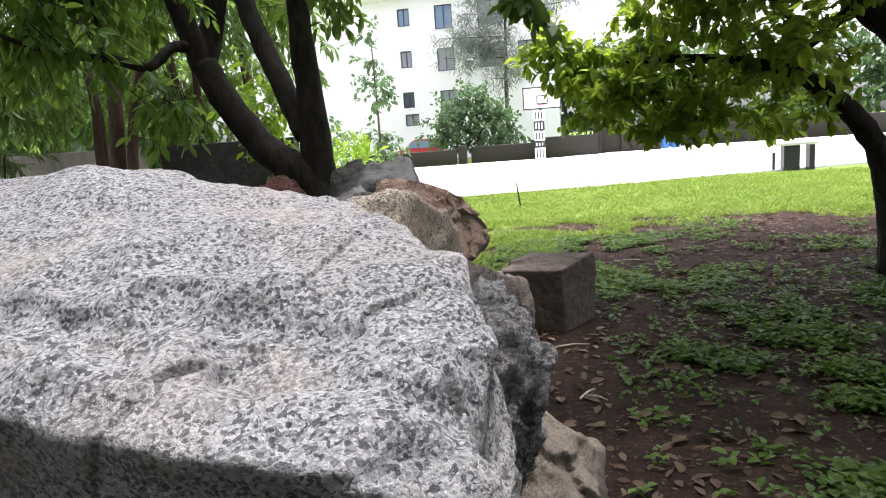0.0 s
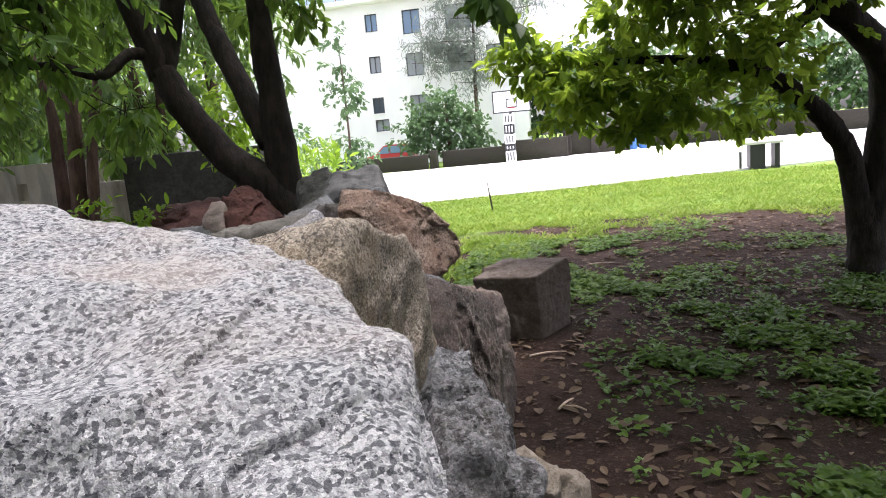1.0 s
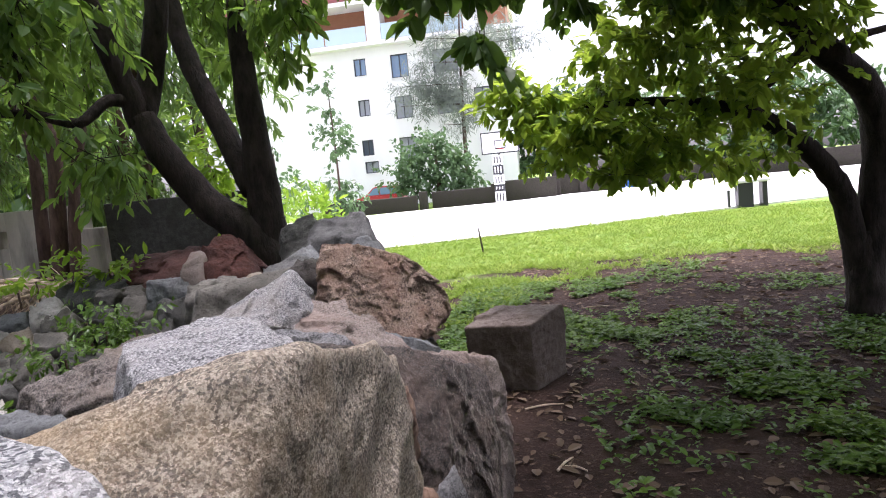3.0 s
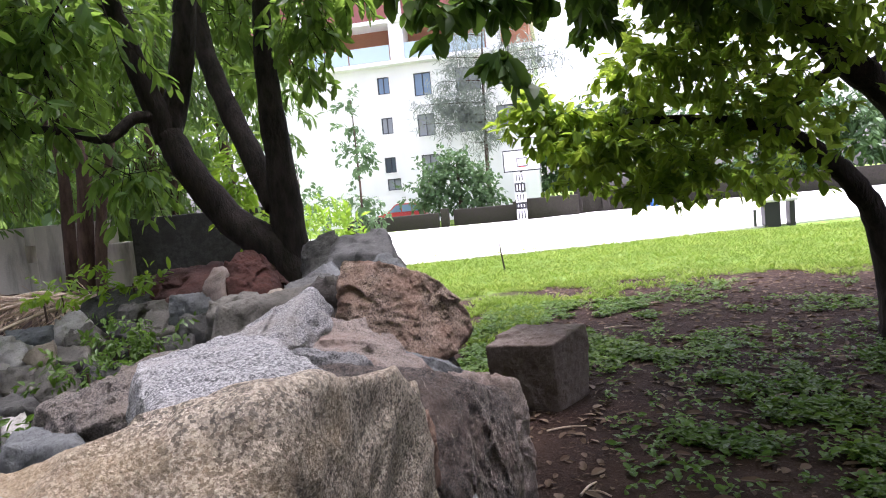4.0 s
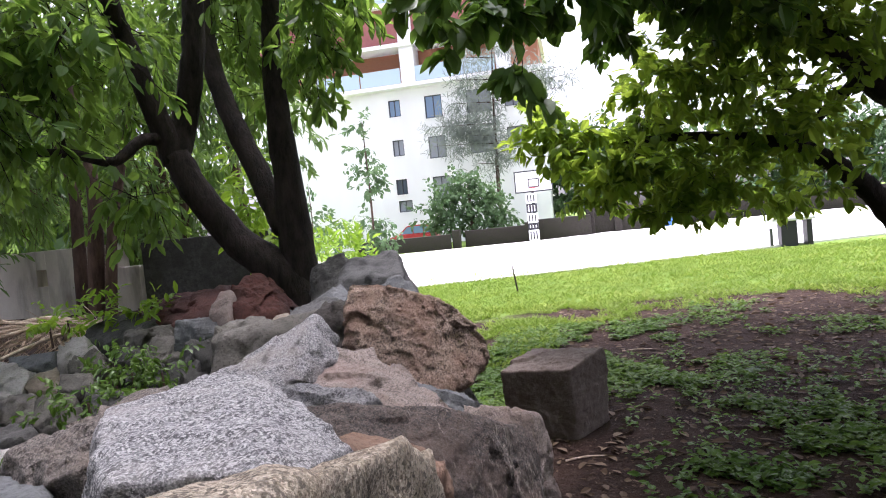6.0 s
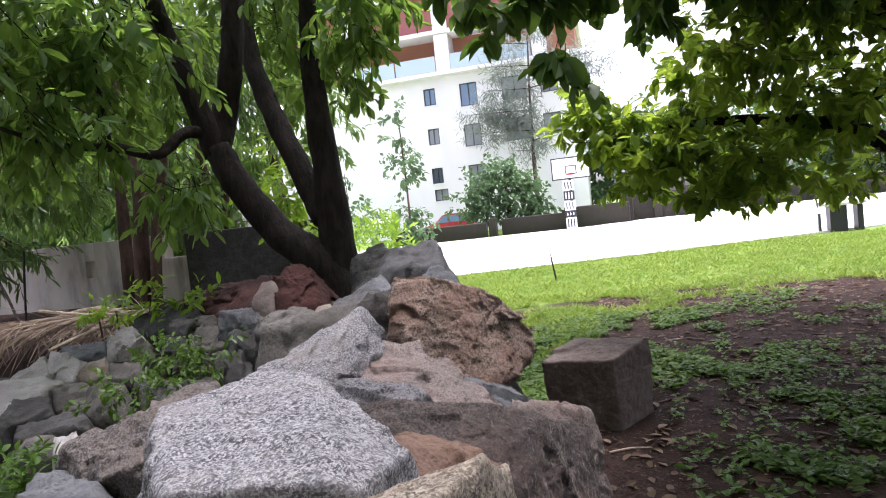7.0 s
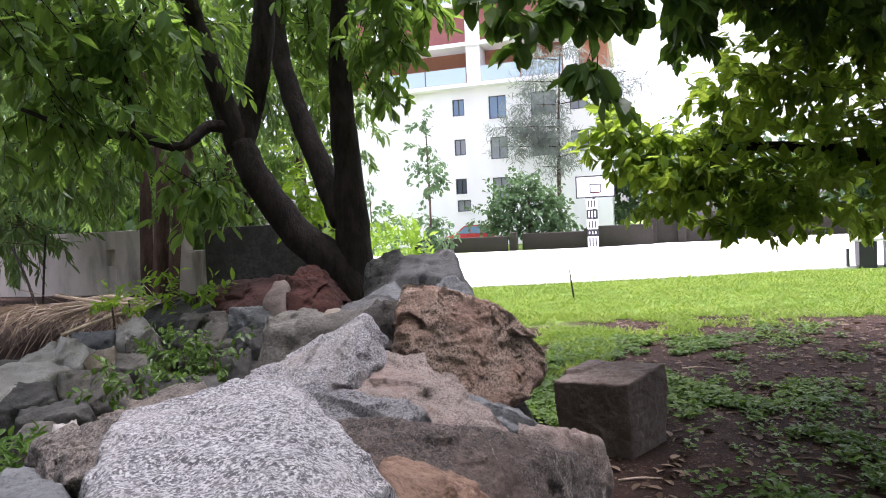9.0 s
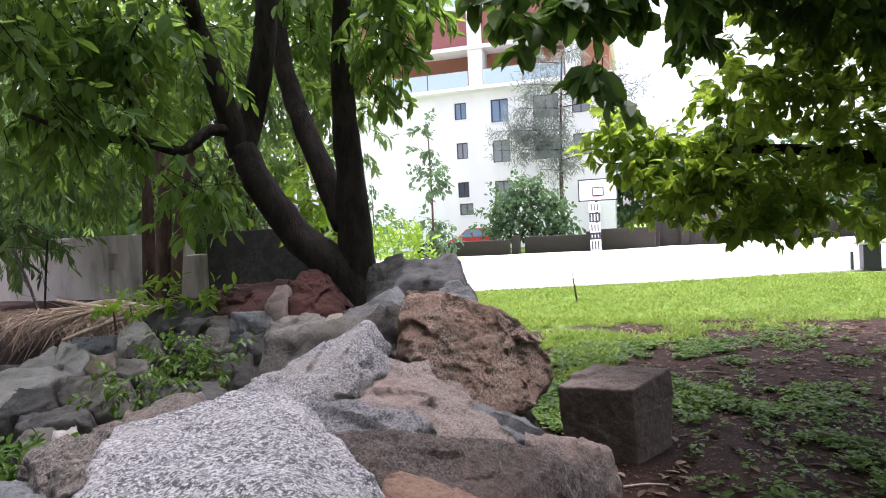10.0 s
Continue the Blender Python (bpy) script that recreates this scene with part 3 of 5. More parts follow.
stone("boulder", BOULDER, 7, 0.004, "large rounded brown boulder resting on slab", [
    (-0.486, 1.840, 1.273), (-0.473, 1.880, 1.300), (-0.336, 1.980, 1.261), (-0.259, 2.020, 1.215), (-0.209, 2.050, 1.156), (-0.167, 2.050, 1.084), (-0.171, 2.000, 1.031), (-0.226, 1.920, 1.011), (-0.321, 1.820, 1.057), (-0.495, 1.800, 1.137), (-0.407, 1.780, 1.117), (-0.552, 2.143, 1.266), (-0.313, 2.292, 1.174), (-0.211, 2.321, 1.032), (-0.579, 2.055, 1.085), (-0.459, 1.813, 1.000), (-0.459, 2.290, 1.000), (-0.263, 1.813, 1.000), (-0.263, 2.290, 1.000)], sharp=30.0)
stone("granite_rock", STONE_GREYTAN, 5, 0.006, "flat-faced grey stone with tan tint", [
    (-1.003, 2.000, 1.060), (-0.983, 2.050, 1.178), (-0.806, 2.150, 1.192), (-0.717, 2.200, 1.212), (-0.695, 2.100, 1.154), (-0.765, 2.050, 1.066), (-1.094, 2.164, 1.028), (-1.073, 2.218, 1.150), (-0.797, 2.383, 1.185), (-0.778, 2.281, 1.124), (-0.991, 2.023, 0.850), (-0.991, 2.360, 0.850), (-0.707, 2.023, 0.850), (-0.707, 2.360, 0.850)], chips=0.3)
# dark stone taken down to near black for the shade in this gap
stone("granite_rock", WALL_DARK, 5, 0.008, "dark stone wedged beside boulder, gap's shade put into its colour", [
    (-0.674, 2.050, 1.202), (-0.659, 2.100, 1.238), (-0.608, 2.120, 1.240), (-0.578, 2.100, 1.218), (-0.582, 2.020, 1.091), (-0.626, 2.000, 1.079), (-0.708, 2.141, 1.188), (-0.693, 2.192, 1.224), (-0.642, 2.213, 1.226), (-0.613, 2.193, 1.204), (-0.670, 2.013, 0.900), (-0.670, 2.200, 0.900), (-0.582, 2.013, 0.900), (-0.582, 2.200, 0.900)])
stone("granite_rock", STONE_CHARCOAL, 5, 0.008, "blue-grey stone behind boulder", [
    (-0.936, 2.350, 1.139), (-0.901, 2.400, 1.189), (-0.843, 2.500, 1.209), (-0.768, 2.500, 1.210), (-0.685, 2.300, 1.155), (-1.014, 2.527, 1.115), (-0.977, 2.579, 1.167), (-0.840, 2.685, 1.189), (-0.761, 2.485, 1.130), (-0.926, 2.323, 0.900), (-0.926, 2.662, 0.900), (-0.695, 2.323, 0.900), (-0.695, 2.662, 0.900)])
stone("granite_rock", STONE_SLATE, 5, 0.008, "small grey stone under boulder", [
    (-0.313, 1.720, 1.080), (-0.253, 1.780, 1.050), (-0.198, 1.780, 1.030), (-0.161, 1.720, 1.006), (-0.207, 1.660, 1.002), (-0.332, 1.813, 1.053), (-0.179, 1.814, 0.978), (-0.307, 1.673, 0.800), (-0.307, 1.861, 0.800), (-0.167, 1.673, 0.800), (-0.167, 1.861, 0.800)])
stone("granite_rock", STONE_GREYTAN, 4, 0.008, "small grey-brown stone on wall flank", [
    (-0.287, 2.100, 0.941), (-0.248, 2.150, 0.956), (-0.213, 2.100, 0.895), (-0.243, 2.050, 0.868), (-0.302, 2.194, 0.913), (-0.263, 2.245, 0.929), (-0.229, 2.194, 0.868), (-0.284, 2.062, 0.600), (-0.284, 2.233, 0.600), (-0.216, 2.062, 0.600), (-0.216, 2.233, 0.600)])
stone("granite_rock", STONE_ORANGE, 5, 0.008, "small rusty orange broken stone", [
    (-0.048, 0.850, 1.074), (-0.045, 0.880, 1.071), (-0.020, 0.880, 1.051), (-0.016, 0.850, 1.032), (-0.043, 0.800, 1.045), (-0.068, 0.938, 1.032), (-0.038, 0.968, 1.010), (-0.034, 0.936, 0.989), (-0.047, 0.810, 0.800), (-0.047, 0.958, 0.800), (-0.017, 0.810, 0.800), (-0.017, 0.958, 0.800)])
stone("granite_rock", GRANITE_DARK, 5, 0.008, "pointed speckled grey granite stone", [
    (-0.025, 0.900, 1.049), (-0.006, 0.950, 1.059), (0.008, 0.950, 1.018), (0.013, 0.930, 0.970), (-0.026, 0.860, 1.003), (-0.041, 0.988, 1.006), (-0.021, 1.040, 1.018), (-0.001, 1.016, 0.927), (-0.042, 0.945, 0.958), (-0.024, 0.871, 0.750), (-0.024, 1.029, 0.750), (0.011, 0.871, 0.750), (0.011, 1.029, 0.750)])
stone("granite_rock", STONE_ORANGE, 5, 0.008, "rusty brown stone between granite slabs", [
    (-0.179, 0.950, 1.208), (-0.182, 1.000, 1.196), (-0.104, 1.020, 1.165), (-0.082, 1.000, 1.150), (-0.136, 0.900, 1.176), (-0.209, 1.038, 1.175), (-0.210, 1.089, 1.164), (-0.104, 1.090, 1.115), (-0.178, 0.913, 1.020), (-0.178, 1.098, 1.020), (-0.086, 0.913, 1.020), (-0.086, 1.098, 1.020)])
stone("stone_slab", STONE_CHARCOAL, 5, 0.006, "thick rectangular grey stone slab near tree", [
    (-1.186, 3.600, 1.205), (-1.164, 3.800, 1.285), (-0.916, 3.850, 1.306), (-0.815, 3.600, 1.193), (-0.826, 3.600, 1.100), (-1.170, 3.550, 1.096), (-1.277, 3.879, 1.185), (-1.250, 4.082, 1.267), (-0.998, 4.139, 1.288), (-0.901, 3.889, 1.172), (-1.171, 3.585, 0.900), (-1.171, 4.103, 0.900), (-0.830, 3.585, 0.900), (-0.830, 4.103, 0.900)])
stone("granite_rock", STONE_SLATE, 5, 0.01, "blue-grey fractured stone below slab", [
    (-0.852, 3.300, 1.161), (-0.809, 3.400, 1.205), (-0.726, 3.400, 1.170), (-0.656, 3.300, 1.092), (-0.759, 3.200, 1.068), (-0.902, 3.490, 1.142), (-0.858, 3.592, 1.186), (-0.775, 3.593, 1.151), (-0.707, 3.493, 1.073), (-0.844, 3.224, 0.900), (-0.844, 3.569, 0.900), (-0.664, 3.224, 0.900), (-0.664, 3.569, 0.900)])
stone("granite_rock", STONE_DARK, 5, 0.01, "dark rounded rock at foot of tree", [
    (-1.448, 3.900, 1.242), (-1.396, 4.000, 1.301), (-1.270, 4.000, 1.303), (-1.180, 3.800, 1.178), (-1.355, 3.700, 1.066), (-1.533, 4.129, 1.228), (-1.480, 4.232, 1.287), (-1.355, 4.234, 1.289), (-1.269, 4.034, 1.163), (-1.437, 3.732, 0.900), (-1.437, 4.202, 0.900), (-1.191, 3.732, 0.900), (-1.191, 4.202, 0.900)], sharp=14.0)
stone("granite_rock", STONE_SLATE, 5, 0.01, "grey stone between slab and tree", [
    (-1.184, 3.300, 1.126), (-1.102, 3.400, 1.169), (-1.009, 3.300, 1.123), (-1.021, 3.100, 1.058), (-1.251, 3.483, 1.106), (-1.168, 3.586, 1.150), (-1.078, 3.487, 1.103), (-1.177, 3.129, 0.900), (-1.177, 3.557, 0.900), (-1.016, 3.129, 0.900), (-1.016, 3.557, 0.900)])
stone("boulder", STONE_RED, 6, 0.012, "dark red rounded boulder at foot of tree", [
    (-1.948, 3.750, 1.051), (-1.952, 3.800, 1.162), (-1.944, 4.000, 1.255), (-1.853, 4.050, 1.264), (-1.689, 3.900, 1.147), (-1.580, 3.700, 1.021), (-1.820, 3.650, 1.008), (-2.111, 4.101, 1.136), (-2.096, 4.306, 1.232), (-2.003, 4.360, 1.241), (-1.843, 4.212, 1.121), (-1.740, 4.012, 0.990), (-1.937, 3.693, 0.850), (-1.937, 4.317, 0.850), (-1.595, 3.693, 0.850), (-1.595, 4.317, 0.850)], sharp=6.0)
stone("granite_rock", STONE_RED, 5, 0.012, "long reddish brown rock beside red boulder", [
    (-2.764, 4.200, 1.004), (-2.809, 4.300, 1.084), (-2.643, 4.400, 1.139), (-2.266, 4.300, 1.159), (-2.097, 4.000, 1.021), (-2.428, 4.000, 0.978), (-2.957, 4.541, 1.062), (-2.424, 4.557, 1.135), (-2.265, 4.256, 0.995), (-2.781, 4.039, 0.750), (-2.781, 4.609, 0.750), (-2.125, 4.039, 0.750), (-2.125, 4.609, 0.750)])
stone("granite_rock", STONE_PINK, 4, 0.01, "small pale stone between red rocks", [
    (-2.067, 3.750, 1.069), (-2.039, 3.850, 1.159), (-1.961, 3.850, 1.175), (-1.901, 3.700, 1.040), (-2.137, 3.876, 1.058), (-2.109, 3.978, 1.146), (-2.034, 3.979, 1.162), (-1.978, 3.828, 1.029), (-2.060, 3.717, 0.800), (-2.060, 3.963, 0.800), (-1.908, 3.717, 0.800), (-1.908, 3.963, 0.800)])
stone("granite_rock", STONE_BEIGE, 4, 0.008, "small beige stone on wall", [
    (-1.145, 2.700, 1.099), (-1.136, 2.750, 1.133), (-1.086, 2.750, 1.137), (-1.040, 2.650, 1.098), (-1.194, 2.806, 1.085), (-1.184, 2.856, 1.119), (-1.136, 2.857, 1.122), (-1.092, 2.757, 1.084), (-1.141, 2.662, 0.900), (-1.141, 2.845, 0.900), (-1.044, 2.662, 0.900), (-1.044, 2.845, 0.900)])
stone("wall_stone", STONE_SLATE, 5, 0.006, "blue-grey flat stone in low wall", [
    (-2.251, 3.701, 0.898), (-2.276, 3.747, 1.014), (-2.015, 3.747, 1.024), (-1.974, 3.654, 0.936), (-2.374, 3.911, 0.991), (-2.120, 3.917, 1.000), (-2.081, 3.823, 0.913), (-2.264, 3.670, 0.720), (-2.264, 3.901, 0.720), (-1.986, 3.670, 0.720), (-1.986, 3.901, 0.720)])
stone("wall_stone", STONE_GREYTAN, 5, 0.006, "grey flat stone in low wall", [
    (-1.758, 3.301, 1.005), (-1.790, 3.487, 1.033), (-1.492, 3.394, 1.038), (-1.413, 3.208, 1.031), (-1.717, 3.208, 0.980), (-1.900, 3.701, 1.005), (-1.607, 3.615, 1.009), (-1.534, 3.428, 1.000), (-1.775, 3.238, 0.700), (-1.775, 3.671, 0.700), (-1.428, 3.238, 0.700), (-1.428, 3.671, 0.700)])
stone("wall_stone", STONE_DARK, 5, 0.006, "dark grey block in low wall", [
    (-2.147, 3.601, 0.800), (-2.180, 3.647, 0.895), (-1.994, 3.647, 0.914), (-1.959, 3.554, 0.811), (-2.279, 3.811, 0.867), (-2.098, 3.815, 0.884), (-2.066, 3.721, 0.782), (-2.171, 3.570, 0.550), (-2.171, 3.799, 0.550), (-1.968, 3.570, 0.550), (-1.968, 3.799, 0.550)])
stone("wall_stone", STONE_DARK, 5, 0.006, "dark grey block low in wall", [
    (-2.203, 3.502, 0.660), (-2.251, 3.595, 0.774), (-2.008, 3.595, 0.792), (-1.915, 3.409, 0.661), (-2.377, 3.795, 0.731), (-2.138, 3.802, 0.748), (-2.051, 3.613, 0.614), (-2.238, 3.432, 0.350), (-2.238, 3.778, 0.350), (-1.928, 3.432, 0.350), (-1.928, 3.778, 0.350)])
stone("wall_stone", STONE_GREYTAN, 5, 0.006, "broken grey stone with pale top", [
    (-2.492, 3.701, 0.849), (-2.468, 3.794, 0.940), (-2.339, 3.794, 0.908), (-2.212, 3.654, 0.837), (-2.395, 3.608, 0.799), (-2.599, 3.858, 0.824), (-2.574, 3.953, 0.914), (-2.328, 3.817, 0.810), (-2.480, 3.629, 0.620), (-2.480, 3.935, 0.620), (-2.223, 3.629, 0.620), (-2.223, 3.935, 0.620)])
stone("wall_stone", STONE_GREYTAN, 5, 0.006, "flat brown-grey stone on low wall", [
    (-2.772, 3.903, 0.933), (-2.804, 3.996, 0.950), (-2.501, 3.996, 0.959), (-2.406, 3.856, 0.929), (-2.909, 4.151, 0.930), (-2.616, 4.158, 0.937), (-2.527, 4.018, 0.907), (-2.788, 3.874, 0.780), (-2.788, 4.140, 0.780), (-2.422, 3.874, 0.780), (-2.422, 4.140, 0.780)])
stone("wall_stone", STONE_DARK, 5, 0.006, "dark stone in low wall", [
    (-2.667, 3.653, 0.817), (-2.699, 3.746, 0.898), (-2.547, 3.746, 0.872), (-2.437, 3.606, 0.813), (-2.810, 3.899, 0.872), (-2.560, 3.762, 0.786), (-2.688, 3.624, 0.550), (-2.688, 3.884, 0.550), (-2.448, 3.624, 0.550), (-2.448, 3.884, 0.550)])
stone("wall_stone", STONE_DARK, 5, 0.006, "dark stone low in wall", [
    (-2.518, 3.552, 0.721), (-2.573, 3.645, 0.786), (-2.308, 3.598, 0.791), (-2.246, 3.505, 0.706), (-2.680, 3.798, 0.755), (-2.424, 3.757, 0.758), (-2.366, 3.663, 0.674), (-2.560, 3.523, 0.450), (-2.560, 3.781, 0.450), (-2.259, 3.523, 0.450), (-2.259, 3.781, 0.450)])
stone("wall_stone", STONE_PALE, 5, 0.006, "pale broken stone with sunlight put into its colour", [
    (-3.012, 3.603, 0.893), (-3.017, 3.743, 0.963), (-2.936, 3.743, 0.962), (-2.791, 3.603, 0.893), (-2.935, 3.557, 0.821), (-3.139, 3.890, 0.939), (-2.924, 3.752, 0.870), (-3.008, 3.577, 0.680), (-3.008, 3.871, 0.680), (-2.800, 3.577, 0.680), (-2.800, 3.871, 0.680)])
stone("wall_stone", STONE_GREYTAN, 5, 0.006, "grey rounded stone in low wall", [
    (-2.863, 3.503, 0.796), (-2.885, 3.597, 0.882), (-2.748, 3.597, 0.905), (-2.601, 3.503, 0.814), (-3.004, 3.743, 0.856), (-2.872, 3.746, 0.878), (-2.732, 3.654, 0.787), (-2.873, 3.518, 0.620), (-2.873, 3.731, 0.620), (-2.612, 3.518, 0.620), (-2.612, 3.731, 0.620)])
stone("wall_stone", STONE_SLATE, 5, 0.006, "flat blue-grey stone in low wall", [
    (-3.365, 3.605, 0.822), (-3.487, 3.745, 0.870), (-3.169, 3.745, 0.877), (-3.062, 3.605, 0.808), (-3.609, 3.881, 0.846), (-3.304, 3.888, 0.853), (-3.204, 3.747, 0.783), (-3.470, 3.622, 0.650), (-3.470, 3.871, 0.650), (-3.079, 3.622, 0.650), (-3.079, 3.871, 0.650)])
stone("wall_stone", STONE_BEIGE, 5, 0.006, "brown angular stone in low wall", [
    (-3.001, 3.353, 0.726), (-3.027, 3.447, 0.814), (-2.897, 3.447, 0.815), (-2.804, 3.353, 0.730), (-3.120, 3.551, 0.791), (-2.996, 3.553, 0.791), (-2.908, 3.460, 0.708), (-3.018, 3.365, 0.500), (-3.018, 3.541, 0.500), (-2.813, 3.365, 0.500), (-2.813, 3.541, 0.500)])
stone("wall_stone", STONE_PALE, 5, 0.006, "pale grey angular stone in low wall", [
    (-3.271, 3.402, 0.793), (-3.326, 3.495, 0.870), (-3.217, 3.495, 0.863), (-3.075, 3.449, 0.817), (-3.015, 3.309, 0.740), (-3.420, 3.596, 0.849), (-3.181, 3.552, 0.797), (-3.126, 3.411, 0.721), (-3.314, 3.326, 0.520), (-3.314, 3.580, 0.520), (-3.028, 3.326, 0.520), (-3.028, 3.580, 0.520)])
stone("wall_stone", STONE_PALE, 5, 0.006, "pale flat stone in low wall", [
    (-3.570, 3.404, 0.738), (-3.572, 3.497, 0.767), (-3.501, 3.590, 0.833), (-3.293, 3.451, 0.780), (-3.254, 3.358, 0.754), (-3.705, 3.626, 0.740), (-3.636, 3.723, 0.805), (-3.403, 3.490, 0.726), (-3.559, 3.380, 0.550), (-3.559, 3.701, 0.550), (-3.267, 3.380, 0.550), (-3.267, 3.701, 0.550)])
stone("wall_stone", STONE_PALE, 5, 0.006, "long pale stone slab on low wall", [
    (-3.454, 3.008, 0.716), (-3.617, 3.194, 0.743), (-3.275, 3.380, 0.761), (-3.081, 3.287, 0.741), (-3.119, 2.915, 0.680), (-3.338, 2.915, 0.645), (-3.821, 3.374, 0.699), (-3.485, 3.578, 0.715), (-3.299, 3.488, 0.693), (-3.596, 2.955, 0.420), (-3.596, 3.538, 0.420), (-3.102, 2.955, 0.420), (-3.102, 3.538, 0.420)])
stone("wall_stone", STONE_GREYTAN, 5, 0.006, "grey block in low wall", [
    (-2.898, 3.054, 0.632), (-2.973, 3.147, 0.734), (-2.805, 3.194, 0.747), (-2.689, 3.054, 0.653), (-3.102, 3.280, 0.699), (-2.939, 3.332, 0.711), (-2.831, 3.191, 0.617), (-2.962, 3.071, 0.300), (-2.962, 3.315, 0.300), (-2.701, 3.071, 0.300), (-2.701, 3.315, 0.300)])
stone("wall_stone", STONE_GREYTAN, 5, 0.006, "large grey block in low wall", [
    (-2.678, 3.054, 0.596), (-2.754, 3.147, 0.723), (-2.562, 3.194, 0.739), (-2.427, 3.054, 0.619), (-2.877, 3.285, 0.686), (-2.691, 3.338, 0.700), (-2.563, 3.197, 0.580), (-2.741, 3.071, 0.250), (-2.741, 3.321, 0.250), (-2.440, 3.071, 0.250), (-2.440, 3.321, 0.250)])
stone("wall_stone", STONE_GREYTAN, 5, 0.006, "grey stone in low wall", [
    (-2.694, 3.253, 0.738), (-2.759, 3.347, 0.805), (-2.572, 3.347, 0.808), (-2.486, 3.253, 0.748), (-2.847, 3.454, 0.781), (-2.668, 3.457, 0.783), (-2.586, 3.364, 0.724), (-2.748, 3.266, 0.350), (-2.748, 3.445, 0.350), (-2.497, 3.266, 0.350), (-2.497, 3.445, 0.350)])
stone("wall_stone", STONE_DARK, 5, 0.006, "dark flat stone low in wall", [
    (-2.753, 2.709, 0.610), (-2.916, 2.848, 0.639), (-2.617, 2.941, 0.658), (-2.430, 2.802, 0.644), (-3.044, 2.973, 0.600), (-2.753, 3.076, 0.617), (-2.576, 2.937, 0.602), (-2.897, 2.731, 0.150), (-2.897, 3.054, 0.150), (-2.449, 2.731, 0.150), (-2.449, 3.054, 0.150)])
stone("wall_stone", STONE_DARK, 5, 0.006, "dark grey stone in low wall", [
    (-3.053, 2.810, 0.624), (-3.077, 2.949, 0.706), (-2.917, 3.042, 0.728), (-2.821, 2.949, 0.646), (-3.213, 3.074, 0.670), (-3.058, 3.173, 0.692), (-2.967, 3.079, 0.610), (-3.066, 2.831, 0.300), (-3.066, 3.151, 0.300), (-2.831, 2.831, 0.300), (-2.831, 3.151, 0.300)])
stone("wall_stone", STONE_GREYTAN, 5, 0.006, "grey stone at foot of low wall", [
    (-2.672, 2.604, 0.556), (-2.714, 2.697, 0.621), (-2.578, 2.744, 0.625), (-2.431, 2.604, 0.568), (-2.848, 2.822, 0.577), (-2.715, 2.874, 0.580), (-2.576, 2.733, 0.521), (-2.703, 2.621, 0.050), (-2.703, 2.858, 0.050), (-2.442, 2.621, 0.050), (-2.442, 2.858, 0.050)])
stone("wall_stone", STONE_PALE, 5, 0.006, "pale grey stone at foot of low wall", [
    (-2.406, 2.553, 0.586), (-2.476, 2.647, 0.634), (-2.357, 2.647, 0.639), (-2.278, 2.553, 0.593), (-2.572, 2.744, 0.600), (-2.458, 2.746, 0.604), (-2.384, 2.652, 0.557), (-2.468, 2.565, 0.050), (-2.468, 2.734, 0.050), (-2.286, 2.565, 0.050), (-2.286, 2.734, 0.050)])
stone("wall_stone", STONE_DARK, 5, 0.006, "dark stone in shaded wall gap", [
    (-2.336, 3.009, 0.662), (-2.463, 3.195, 0.747), (-2.048, 3.288, 0.706), (-1.853, 3.009, 0.678), (-2.600, 3.378, 0.701), (-2.007, 3.205, 0.624), (-2.439, 3.037, 0.200), (-2.439, 3.457, 0.200), (-1.878, 3.037, 0.200), (-1.878, 3.457, 0.200)])
stone("wall_stone", STONE_DARK, 5, 0.006, "dark mossy rock on low wall", [
    (-3.147, 4.008, 0.868), (-3.156, 4.101, 0.963), (-3.040, 4.287, 1.030), (-2.755, 4.194, 1.001), (-2.585, 4.008, 0.937), (-3.327, 4.327, 0.935), (-3.209, 4.521, 1.002), (-2.771, 4.249, 0.906), (-3.134, 4.039, 0.700), (-3.134, 4.491, 0.700), (-2.607, 4.039, 0.700), (-2.607, 4.491, 0.700)])
stone("granite_block", BLOCK, 6, 0.006, "squared dark granite block standing on bare soil", [
    (-0.460, 4.500, 0.441), (-0.013, 4.420, 0.444), (0.216, 4.750, 0.513), (-0.263, 4.950, 0.494), (-0.425, 4.500, 0.025), (0.012, 4.430, 0.004), (0.217, 4.720, 0.020), (-0.442, 4.519, 0.427), (0.196, 4.770, 0.495), (0.197, 4.739, 0.030), (-0.425, 4.500, -0.020), (-0.433, 4.937, -0.020), (0.012, 4.430, -0.020), (0.190, 4.937, -0.020)], chips=0.35)

# stones packed below the top course, down to the soil
rng = random.Random(5)
fill_mats = (STONE_DARK, STONE_GREYTAN, STONE_BROWN, STONE_SLATE, GRANITE_DARK, STONE_BEIGE)
fill_names = ("dark grey", "grey", "brown", "blue-grey", "speckled grey", "beige")


def filler(x, y, z, sx, sy, sz, sub=4, k=None):
    k = rng.randrange(len(fill_mats)) if k is None else k
    turn = rng.uniform(-0.5, 0.5)
    cs = []
    for i in (-1, 1):
        for j in (-1, 1):
            for h in (-1, 1):
                u, w = i * sx / 2 * rng.uniform(0.75, 1.05), j * sy / 2 * rng.uniform(0.75, 1.05)
                cs.append((x + u * math.cos(turn) - w * math.sin(turn), y + u * math.sin(turn) + w * math.cos(turn), z + h * sz / 2 * rng.uniform(0.8, 1.05)))
    stone("wall_stone", fill_mats[k], sub, 0.009, fill_names[k] + " rough stone packed in dry wall", cs)


def wall_line(y):
    """Middle of the main wall at its foot."""
    return -0.26 - 0.20 * y if y < 2.2 else -0.70 - 0.32 * (y - 2.2)


